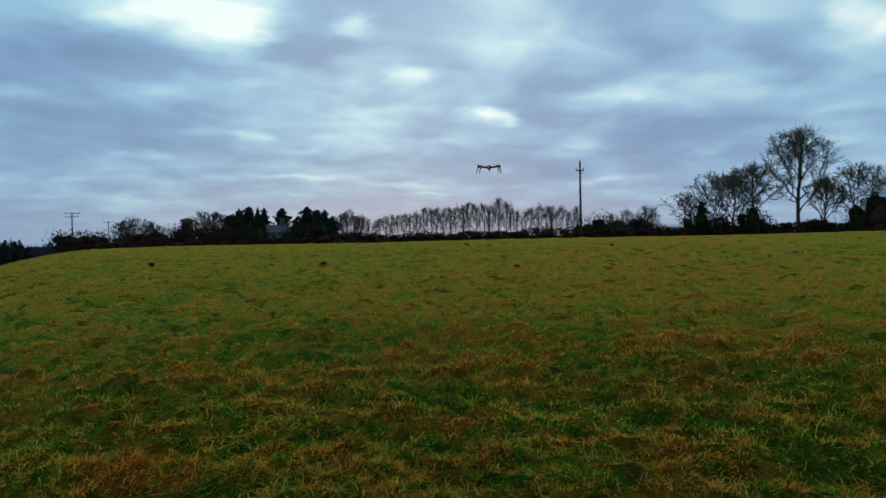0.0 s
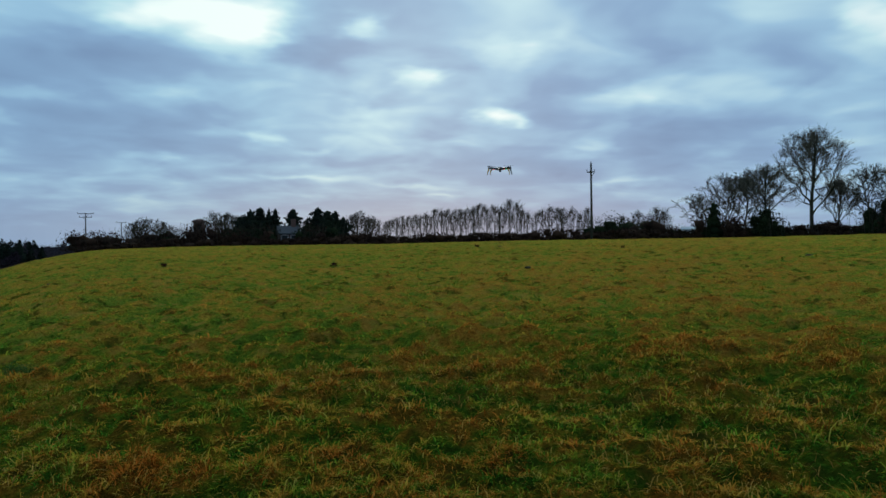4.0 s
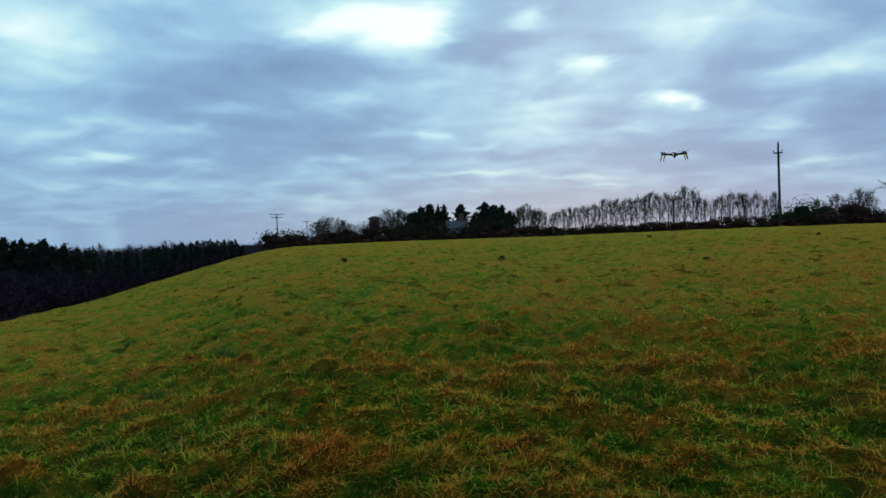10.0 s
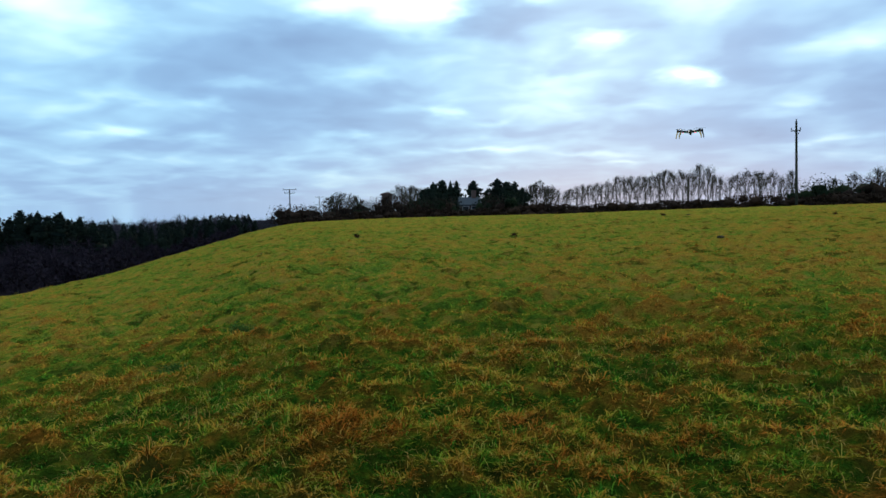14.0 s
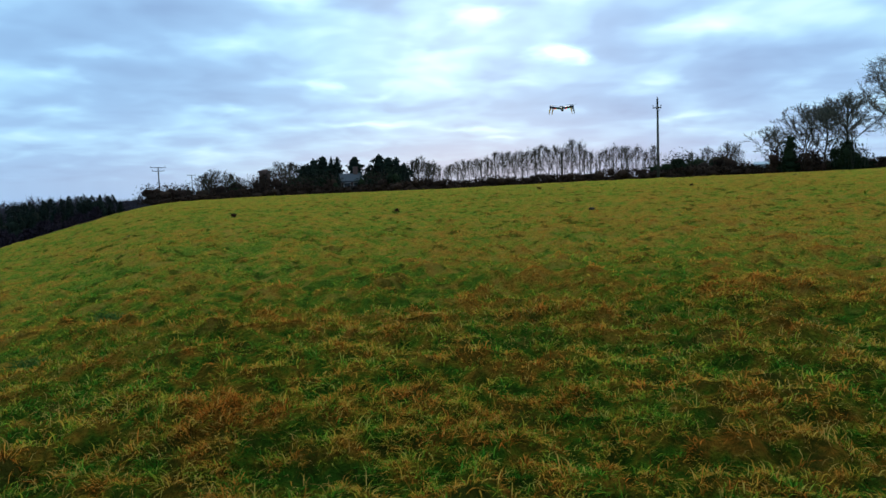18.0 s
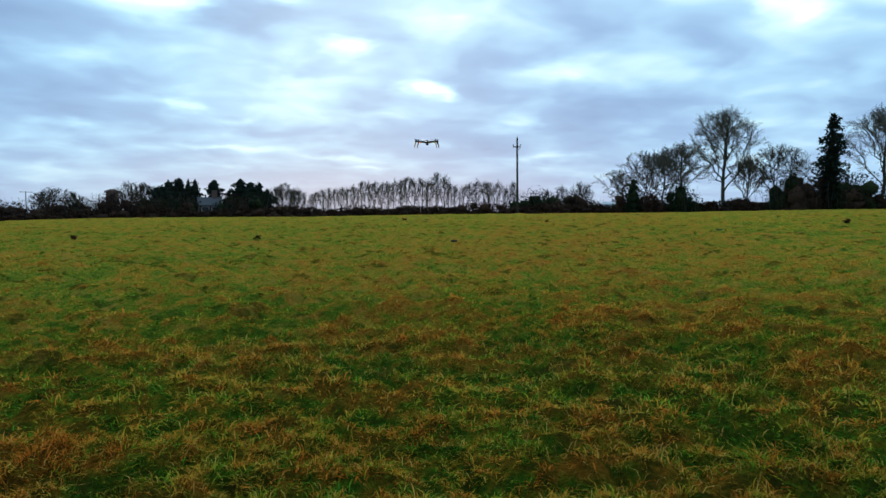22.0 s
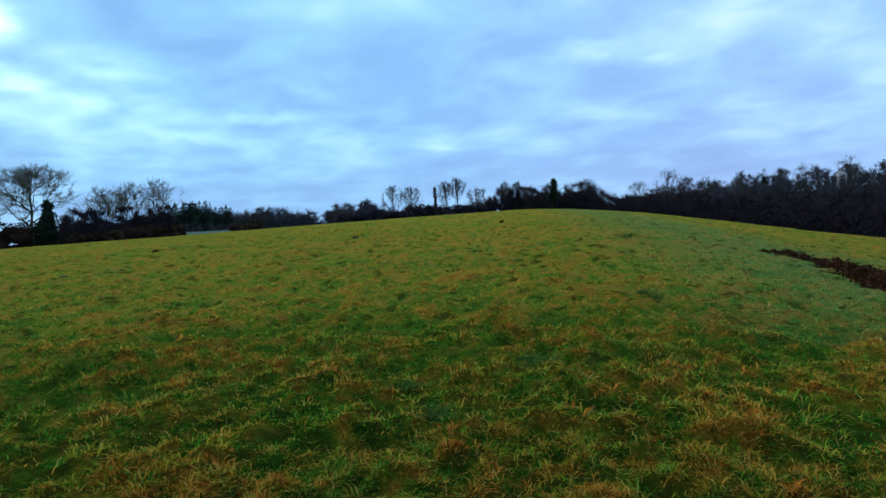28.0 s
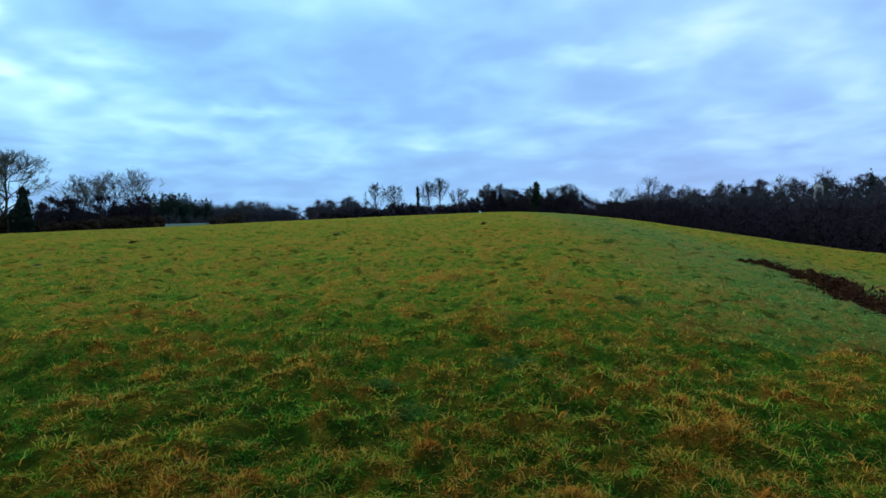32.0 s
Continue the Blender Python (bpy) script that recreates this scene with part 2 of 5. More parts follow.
    relief = n.math("ADD", n.noise(p, 9.0, 5.0, 0.65), n.math("MULTIPLY", n.noise(p, 38.0, 3.0, 0.6), 0.35))
    wisp = n.add("ShaderNodeVectorMath", {0: n.add("ShaderNodeTexNoise", {"Vector": p, "Scale": 4.0, "Detail": 2.0}).outputs["Color"], 3: 0.5}, operation="SCALE").outputs[0]
    # near ground goes to dark thatch, the shade between blades painted in
    thatch_shade = n.ramp(n.noise(p, 5.5, 3.0, 0.6), [(0.40, (0.9, 0.9, 0.9)), (0.56, (0.0, 0.0, 0.0))])
    thatch_shade = n.math("MULTIPLY", under.outputs["Fac"], n.math("MULTIPLY_ADD", thatch_shade, 0.35, 0.62))
    # brighter with distance: the light on far grass tips is put into the colour
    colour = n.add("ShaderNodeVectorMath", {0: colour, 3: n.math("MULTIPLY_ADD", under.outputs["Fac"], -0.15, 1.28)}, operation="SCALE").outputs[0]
    strand = n.noise(n.add("ShaderNodeVectorMath", {0: p, 1: wisp}, operation="ADD").outputs[0], 34.0, 4.0, 0.72)
    colour = n.add("ShaderNodeVectorMath", {0: colour, 3: n.math("MAXIMUM", n.math("MULTIPLY_ADD", strand, 4.0, -1.0), 0.15)}, operation="SCALE").outputs[0]
    dark = n.mix(thatch_shade, colour, (0.020, 0.026, 0.004))
    # dark patches and straw-coloured patches, scattered over the field
    spots = n.ramp(n.noise(p, 2.1, 3.0, 0.62, 0.2), [(0.55, (0.0, 0.0, 0.0)), (0.64, (0.72, 0.72, 0.72))])
    dark = n.mix(spots, dark, (0.030, 0.034, 0.006))
    shifted = n.add("ShaderNodeVectorMath", {0: p, 1: (5.3, 2.7, 0.0)}, operation="ADD").outputs[0]
    straw = n.ramp(n.noise(shifted, 2.3, 3.0, 0.62, 0.2), [(0.55, (0.0, 0.0, 0.0)), (0.64, (0.7, 0.7, 0.7))])
    dark = n.mix(n.math("MULTIPLY", straw, n.math("MULTIPLY_ADD", under.outputs["Fac"], -1.0, 1.0)), dark, (0.32, 0.19, 0.035))
    # litter near black, so the shade between the trees is in its colour
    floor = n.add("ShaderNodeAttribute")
    floor.attribute_name = "shaded_litter"
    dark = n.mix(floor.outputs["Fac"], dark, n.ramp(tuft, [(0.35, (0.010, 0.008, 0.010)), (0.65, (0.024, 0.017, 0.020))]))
    return surface(n, dark, 0.95, bump=(n.math("MULTIPLY_ADD", strand, 0.5, relief), 1.0, 0.09), spec=0.0)


def bark(n, a, b, scale=6.0):
    p = n.add("ShaderNodeTexCoord").outputs["Object"]
    long = n.add("ShaderNodeVectorMath", {0: p, 1: (1.0, 1.0, 0.25)}, operation="MULTIPLY").outputs[0]
    g = n.noise(long, scale, 5.0, 0.65)
    stain = n.noise(p, 0.6, 2.0)
    colour = n.mix(n.math("MULTIPLY", stain, 0.6), n.ramp(g, [(0.35, a), (0.65, b)]), (0.05, 0.06, 0.035))
    return surface(n, colour, 0.9, bump=(g, 0.6, 0.03), spec=0.03)


def leafy(n, a, b):
    geo = n.add("ShaderNodeNewGeometry")
    spread = n.noise(geo.outputs["Position"], 0.5, 3.0)
    f = n.math("ADD", n.math("MULTIPLY", geo.outputs["Random Per Island"], 0.6), n.math("MULTIPLY", spread, 0.4))
    return surface(n, n.ramp(f, [(0.2, a), (0.8, b)]), 0.85, spec=0.03)


def rubbed(n, colour, rough=0.5, metal=0.0, scale=30.0, worn=0.25):
    p = n.add("ShaderNodeTexCoord").outputs["Object"]
    g = n.noise(p, scale, 4.0)
    tone = n.mix(n.math("MULTIPLY", g, worn), colour, tuple(c * 0.45 for c in colour))
    return surface(n, tone, rough, metal, bump=(g, 0.15, 0.004))


def glowing(n, colour, strength):
    return n.add("ShaderNodeEmission", {"Color": (*colour, 1.0), "Strength": strength}).outputs[0]


DITCH = ((20.6, -8.9), (3.9, -7.5))  # ends of the bracken strip
HOLLOW = (20.56, -8.88, -0.0834, -0.9965, 7.138)  # a point, the normal and the offset of the wet hollow

M = {
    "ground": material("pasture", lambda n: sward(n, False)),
    "blade": material("grass_blade", lambda n: sward(n, True)),
    "meadow": material("grazed_meadow", lambda n: leafy(n, (0.06, 0.09, 0.07), (0.11, 0.14, 0.11))),
    "bark": material("grey_bark", lambda n: bark(n, (0.016, 0.014, 0.011), (0.050, 0.043, 0.034))),
    "twig": material("twig", lambda n: bark(n, (0.022, 0.019, 0.017), (0.058, 0.047, 0.042), 3.0)),
    # two paler copies of the twig: light on crowns and sky glare in the colour
    "mid_twig": material("lit_twig", lambda n: bark(n, (0.070, 0.062, 0.055), (0.165, 0.144, 0.125), 3.0)),
    "pale_twig": material("pale_twig", lambda n: bark(n, (0.085, 0.078, 0.070), (0.20, 0.178, 0.155), 3.0)),
    "brush": material("bramble", lambda n: leafy(n, (0.014, 0.009, 0.007), (0.04, 0.023, 0.015))),
    # the bluish purple cast is distance haze put into the colour
    "far_brush": material("winter_wood", lambda n: leafy(n, (0.012, 0.010, 0.013), (0.034, 0.024, 0.032))),
    # paler and bluer for far woods: aerial haze painted into the base colour
    "hazy_wood": material("hazy_winter_twigs", lambda n: leafy(n, (0.026, 0.024, 0.031), (0.060, 0.054, 0.064))),
    "ivy": material("ivy_leaf", lambda n: leafy(n, (0.006, 0.012, 0.006), (0.018, 0.027, 0.011))),
    "fir": material("conifer_needles", lambda n: leafy(n, (0.005, 0.010, 0.008), (0.015, 0.022, 0.014))),
    "bracken": material("dead_bracken", lambda n: leafy(n, (0.022, 0.010, 0.006), (0.075, 0.030, 0.015))),
    "pole": material("weathered_pole", lambda n: bark(n, (0.012, 0.010, 0.009), (0.032, 0.027, 0.023), 12.0)),
    "steel": material("dull_steel", lambda n: rubbed(n, (0.20, 0.20, 0.21), 0.5, 0.8)),
    "ceramic": material("brown_ceramic", lambda n: rubbed(n, (0.10, 0.05, 0.035), 0.25)),
    "brick": material("weathered_brick", lambda n: rubbed(n, (0.10, 0.06, 0.05), 0.9, scale=4.0, worn=0.5)),
    "slate": material("slate_roof", lambda n: rubbed(n, (0.045, 0.050, 0.060), 0.85, scale=3.0, worn=0.3)),
    "render": material("pale_render", lambda n: rubbed(n, (0.42, 0.42, 0.44), 0.9, scale=2.0, worn=0.3)),
    "sheet": material("painted_metal_sheet", lambda n: rubbed(n, (0.38, 0.44, 0.50), 0.5, scale=2.0, worn=0.4)),
    "pane": material("dark_window_pane", lambda n: rubbed(n, (0.03, 0.035, 0.04), 0.1, scale=2.0)),
    "carbon": material("black_plastic", lambda n: rubbed(n, (0.018, 0.018, 0.020), 0.35)),
    "yellow": material("yellow_plastic", lambda n: rubbed(n, (0.80, 0.42, 0.03), 0.4)),
    "red": material("red_light", lambda n: glowing(n, (1.0, 0.03, 0.06), 1.6)),
    "green": material("green_light", lambda n: glowing(n, (0.03, 1.0, 0.4), 1.2)),
    "white": material("white_light", lambda n: glowing(n, (1.0, 1.0, 1.0), 2.0)),
    "rush": material("rush_blade", lambda n: leafy(n, (0.032, 0.080, 0.014), (0.085, 0.150, 0.030))),
    "straw": material("bleached_straw", lambda n: leafy(n, (0.19, 0.095, 0.016), (0.42, 0.25, 0.055))),
    "soil": material("molehill_soil", lambda n: bark(n, (0.022, 0.015, 0.008), (0.06, 0.042, 0.024), 9.0)),
}


# ---- mesh helpers ----
def raw_mesh(name, verts, tris, mats):
    """A mesh from arrays of corners and triangles."""
    verts, tris = np.asarray(verts, dtype=np.float32).reshape(-1, 3), np.asarray(tris, dtype=np.int32).reshape(-1, 3)
    me = bpy.data.meshes.new(name)
    me.vertices.add(len(verts))
    me.vertices.foreach_set("co", verts.ravel())
    me.loops.add(len(tris) * 3)
    me.loops.foreach_set("vertex_index", tris.ravel())
    me.polygons.add(len(tris))
    me.polygons.foreach_set("loop_start", np.arange(0, len(tris) * 3, 3, dtype=np.int32))
    me.materials.append(mats)
    me.update(calc_edges=True)
    return me


def part(name, data, mat, parent=None, label=""):
    """Links a bmesh, or a mesh that is ready, as one object under a thing."""
    if isinstance(data, bmesh.types.BMesh):
        me = bpy.data.meshes.new(name)
        bmesh.ops.recalc_face_normals(data, faces=data.faces)
        data.to_mesh(me)
        data.free()
        me.materials.append(mat)
        data = me
    ob = new(name, data)
    ob.parent = parent
    if label:
        tagged(ob, label)
    return ob


def thing(name, label, category, place=(0, 0, 0), turn=0.0, group="", kind=""):
    ob = new(name)
    ob.matrix_basis = pose(*place, 0, 0, turn)
    return tagged(ob, label, category, group, kind)


def tubes(segs, sides):
    """Tapered tubes from rows x0 y0 z0 r0 x1 y1 z1 r1."""
    s = np.asarray(segs, dtype=float).reshape(-1, 8)
    p0, r0, p1, r1 = s[:, 0:3], s[:, 3], s[:, 4:7], s[:, 7]
    d = p1 - p0
    d /= np.maximum(np.linalg.norm(d, axis=1), 1e-6)[:, None]
    ref = np.where(np.abs(d[:, 2:3]) > 0.9, [[1.0, 0, 0]], [[0, 0, 1.0]])
    u = np.cross(d, ref)
    u /= np.linalg.norm(u, axis=1)[:, None]
    v = np.cross(d, u)
    a = np.arange(sides) * 2 * math.pi / sides
    ring = u[:, None, :] * np.cos(a)[None, :, None] + v[:, None, :] * np.sin(a)[None, :, None]
    verts = np.concatenate([p0[:, None] + ring * r0[:, None, None], p1[:, None] + ring * r1[:, None, None]], 1).reshape(-1, 3)
    k = np.arange(sides)
    j = (k + 1) % sides
    one = np.concatenate([np.stack([k, j, k + sides], 1), np.stack([j, j + sides, k + sides], 1)])
    tris = (one[None] + (np.arange(len(s)) * 2 * sides)[:, None, None]).reshape(-1, 3)
    return verts, tris


def join(*pieces):
    verts, tris, n = [], [], 0
    for v, t in pieces:
        verts.append(np.asarray(v).reshape(-1, 3))
        tris.append(np.asarray(t).reshape(-1, 3) + n)
        n += len(verts[-1])
    return np.concatenate(verts), np.concatenate(tris)


def flakes(rng, centres, size, droop=0.3, slim=0.55):
    """Small bent leaf sprays (two triangles each) at the given places."""
    c = np.asarray(centres, dtype=float)
    n = len(c)
    size = np.broadcast_to(size, n) * rng.uniform(0.6, 1.4, n)
    a = rng.uniform(0, 2 * math.pi, n)
    e = rng.normal(-droop, 0.6, n)
    d = np.stack([np.cos(a) * np.cos(e), np.sin(a) * np.cos(e), np.sin(e)], 1)
    w = np.cross(d, rng.normal(size=(n, 3)))
    w /= np.maximum(np.linalg.norm(w, axis=1), 1e-6)[:, None]
    s = size[:, None]
    verts = np.stack([c - d * s * 0.5, c + w * s * slim * 0.5, c + d * s * 0.5, c - w * s * slim * 0.5 + rng.normal(size=(n, 3)) * s * 0.1], 1)
    one = np.array([[0, 1, 2], [0, 2, 3]])
    tris = one[None] + (np.arange(n) * 4)[:, None, None]
    return verts.reshape(-1, 3), tris.reshape(-1, 3)


_BALL = bmesh.new()
bmesh.ops.create_icosphere(_BALL, subdivisions=1, radius=1.0)
BALL = np.array([v.co[:] for v in _BALL.verts]), np.array([[v.index for v in f.verts] for f in _BALL.faces])
_BALL.free()


def lumps(rng, centres, sizes, rough=0.22):
    """Uneven dense hearts of shrubs and crowns."""
    c, s = np.asarray(centres, dtype=float).reshape(-1, 3), np.asarray(sizes, dtype=float).reshape(-1, 3)
    k = 1 + rng.normal(0, rough, (len(c), len(BALL[0]), 1))
    v = c[:, None] + BALL[0][None] * s[:, None] * k
    t = BALL[1][None] + (np.arange(len(c)) * len(BALL[0]))[:, None, None]
    return v.reshape(-1, 3), t.reshape(-1, 3)


# ---- the land ----
_TABLE = np.random.default_rng(11).random((256, 256))


def value_noise(x, y, scale):
    x, y = np.asarray(x) * scale, np.asarray(y) * scale
    i, j = np.floor(x).astype(int), np.floor(y).astype(int)
    f, g = x - i, y - j
    f, g = f * f * (3 - 2 * f), g * g * (3 - 2 * g)
    t = lambda a, b: _TABLE[a % 256, b % 256]
    return (t(i, j) * (1 - f) + t(i + 1, j) * f) * (1 - g) + (t(i, j + 1) * (1 - f) + t(i + 1, j + 1) * f) * g - 0.5


# bearing of the skyline of the field, its height in degrees, its distance, and whether the land goes on level behind it
BROW = [
    (-180, -4.0, 55, 0), (-120, -5.5, 45, 0), (-75, -7.4, 38, 0), (-54.05, -6.8, 42, 0), (-48.99, -6.45, 48, 0), (-43.93, -5.6, 56, 0),
    (-38.06, -4.0, 70, 0), (-33.30, -2.65, 84, 0.4), (-28.75, -1.75, 92, 0.9), (-20.75, -1.53, 95, 1), (-8.20, -1.42, 95, 1), (5.16, -1.08, 95, 1),
    (18.73, -0.78, 92, 1), (23.58, -0.65, 90, 1), (36.95, -0.16, 88, 1), (50.51, 0.02, 88, 1), (66.50, 0.3, 100, 0.9), (75.41, 0.52, 108, 0.9),
    (86.64, 0.72, 110, 0.9), (95.55, 0.82, 105, 0.8), (100.01, 0.48, 98, 0.6), (104.56, -0.06, 92, 0.3), (111.44, -1.24, 84, 0), (118.73, -2.56, 74, 0),
    (124.50, -3.4, 66, 0), (140, -4.4, 58, 0), (180, -4.0, 55, 0)]
# bearing, height in degrees of the far land
FAR = [(-180, 0.2), (-70, -1.6), (-40, -1.9), (-25, -1.2), (30, -0.6), (60, 0.4), (90, 0.5), (98, 0.5), (104, 0.5), (112, 0.75), (125, 1.1), (150, 0.5), (180, 0.2)]
_AZ = np.arange(-180, 180.01, 0.25)


def _smooth(column, table, width):
    raw = np.interp(_AZ, [row[0] for row in table], [row[column] for row in table])
    k = np.exp(-(np.arange(-40, 41) * 0.25 / width) ** 2)
    return np.convolve(np.pad(raw, 40, mode="wrap"), k / k.sum(), mode="valid")


_E, _D, _W, _F = _smooth(1, BROW, 1.6), _smooth(2, BROW, 4.0), _smooth(3, BROW, 3.0), _smooth(1, FAR, 6.0)


def step(a, b, x):
    t = np.clip((x - a) / (b - a), 0, 1)
    return t * t * (3 - 2 * t)


def humps(x, y):
    """The tussocks: uneven humps of two sizes."""
    return 0.65 * value_noise(x + 40 + 0.3 * value_noise(x, y, 3.1), y, 2.1) + 0.6 * value_noise(x, y + 9, 4.7) + 0.4 * value_noise(x + 7, y, 9.1)


def land(x, y, rough=True):
    """The height of the ground."""
    x, y = np.asarray(x, dtype=float), np.asarray(y, dtype=float)
    az, r = np.degrees(np.arctan2(x, y)), np.hypot(x, y)
    e, d, w, f = (np.interp(az, _AZ, c) for c in (np.tan(np.radians(_E)), _D, _W, np.tan(np.radians(_F))))
    rr = np.minimum(r, d)
    z = (e + 2 * EYE / d) * rr - EYE / d ** 2 * rr ** 2
    u = np.maximum(r - d, 0)
    ue = 90 * (1 - np.exp(-u / 90))
    beyond = w * (e * u - 0.00022 * np.minimum(u, 150) ** 2 - 0.05 * np.maximum(u - 150, 0)) + (1 - w) * (e * ue - 0.0006 * ue ** 2)
    z = z + beyond
    z = z + (EYE + f * r - z) * step(170, 430, r)
    if rough:
        near = 1 - step(25, 140, r)
        bumps = 0.30 * value_noise(x, y, 0.13) + 0.20 * value_noise(x, y, 0.5) + 0.30 * humps(x, y)
        z = z + near * bumps * step(0.5, 3.0, r) * 0.75
    return z


def spot(bearing, r, sink=0.0):
    a = radians(bearing)
    x, y = r * math.sin(a), r * math.cos(a)
    return Vector((x, y, float(land(x, y)) - sink))


def tall(bearing, r, top):
    """How high a thing at that spot is whose top shows at about top degrees, its head drawn out a little."""
    z = spot(bearing, r).z
    foot = math.degrees(math.atan2(z - EYE, r))
    return EYE + r * math.tan(radians(foot + (top - foot) * 1.045)) - z


def build_ground():
    fine = np.arange(-64, 134, 0.66)
    az = np.radians(np.concatenate([fine, np.arange(134, 296, 3.0)]))
    r = np.concatenate([[0.0], np.concatenate([[0.6, 1.2, 1.8, 2.3], np.geomspace(2.6, 120, 380)]), np.geomspace(126, 4200, 60)])
    A, R = np.meshgrid(az, r[1:], indexing="ij")
    x, y = R * np.sin(A), R * np.cos(A)
    z = land(x, y)
    na, nr = A.shape
    verts = np.concatenate([np.stack([x, y, z], -1).reshape(-1, 3), [[0, 0, 0]]])
    i, j = np.meshgrid(np.arange(na), np.arange(nr - 1), indexing="ij")
    k = (i + 1) % na
    a, b, c, d = i * nr + j, i * nr + j + 1, k * nr + j + 1, k * nr + j
    tris = np.concatenate([np.stack([a, b, c], -1).reshape(-1, 3), np.stack([a, c, d], -1).reshape(-1, 3)])
    hub = np.stack([np.full(na, na * nr), np.arange(na) * nr, ((np.arange(na) + 1) % na) * nr], -1)
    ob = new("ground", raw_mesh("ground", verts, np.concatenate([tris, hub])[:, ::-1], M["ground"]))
    # leaf litter under the woods round the field, painted near black as their shaded depth
    deg, dist = np.degrees(A) % 360, R
    deg = np.where(deg > 180, deg - 360, deg)
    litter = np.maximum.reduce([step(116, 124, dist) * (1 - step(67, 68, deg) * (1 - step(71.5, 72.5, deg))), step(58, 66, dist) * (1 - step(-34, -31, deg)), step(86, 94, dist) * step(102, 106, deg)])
    # dark thatch with painted shade round the viewer, fading out by 15 m
    layer = ob.data.attributes.new("thatch_shade", "FLOAT", "POINT")
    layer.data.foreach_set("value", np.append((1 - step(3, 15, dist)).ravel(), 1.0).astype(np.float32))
    layer = ob.data.attributes.new("hump", "FLOAT", "POINT")
    layer.data.foreach_set("value", np.append(humps(x, y).ravel(), 0.0).astype(np.float32))
    layer = ob.data.attributes.new("shaded_litter", "FLOAT", "POINT")
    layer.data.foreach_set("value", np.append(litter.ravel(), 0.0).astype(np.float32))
    ob.data.polygons.foreach_set("use_smooth", np.ones(len(ob.data.polygons), dtype=bool))
    return tagged(ob, "rolling rough winter pasture, green patched with rust", "field", kind="structure")


build_ground()


# ---- grass ----
def blades(rng, x, y, length, width, a, arch):
    """Blades of grass that rise, lean out and hang over: three triangles each."""
    n = len(x)
    base = np.stack([x, y, land(x, y) - 0.01], 1)
    side = np.stack([-np.sin(a), np.cos(a), np.zeros(n)], 1) * (width * 0.5)[:, None]
    out = np.stack([np.cos(a), np.sin(a), np.zeros(n)], 1)
    twist = rng.normal(0, 0.16, (n, 1)) * np.stack([-np.sin(a), np.cos(a), np.zeros(n)], 1)
    up = np.array([[0, 0, 1.0]])
    l, h = length[:, None], arch[:, None]
    p1 = base + l * (0.36 * out * (1.2 - 0.8 * h) + twist * 0.4 + up * 0.56 * h)
    p2 = base + l * ((1.0 - 0.5 * h) * out + twist * 1.6 + up * (0.92 * h - 0.16))
    verts = np.stack([base - side * 0.8, base + side * 0.8, p1 + side, p1 - side, p2], 1).reshape(-1, 3)
    one = np.array([[0, 1, 2], [0, 2, 3], [3, 2, 4]])
    return verts, (one[None] + (np.arange(n) * 5)[:, None, None]).reshape(-1, 3)


def ring_points(rng, n, r0, r1, a0=-62, a1=132):
    r = np.sqrt(rng.uniform(r0 ** 2, r1 ** 2, n))
    a = np.radians(rng.uniform(a0, a1, n))
    return r * np.sin(a), r * np.cos(a)


# rings of tussocks: from, to in metres, bearings, tussocks, blades in each, their spread, length, width, how much they
# vary (the less, the brighter their painted tone), how upright
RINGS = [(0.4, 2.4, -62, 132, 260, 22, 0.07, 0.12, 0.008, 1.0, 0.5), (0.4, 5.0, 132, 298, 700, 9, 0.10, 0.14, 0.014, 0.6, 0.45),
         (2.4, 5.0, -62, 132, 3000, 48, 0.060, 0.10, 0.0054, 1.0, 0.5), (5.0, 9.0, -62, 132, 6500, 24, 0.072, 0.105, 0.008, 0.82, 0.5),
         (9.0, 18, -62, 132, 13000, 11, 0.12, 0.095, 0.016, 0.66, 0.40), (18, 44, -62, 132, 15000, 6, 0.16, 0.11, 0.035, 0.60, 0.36)]


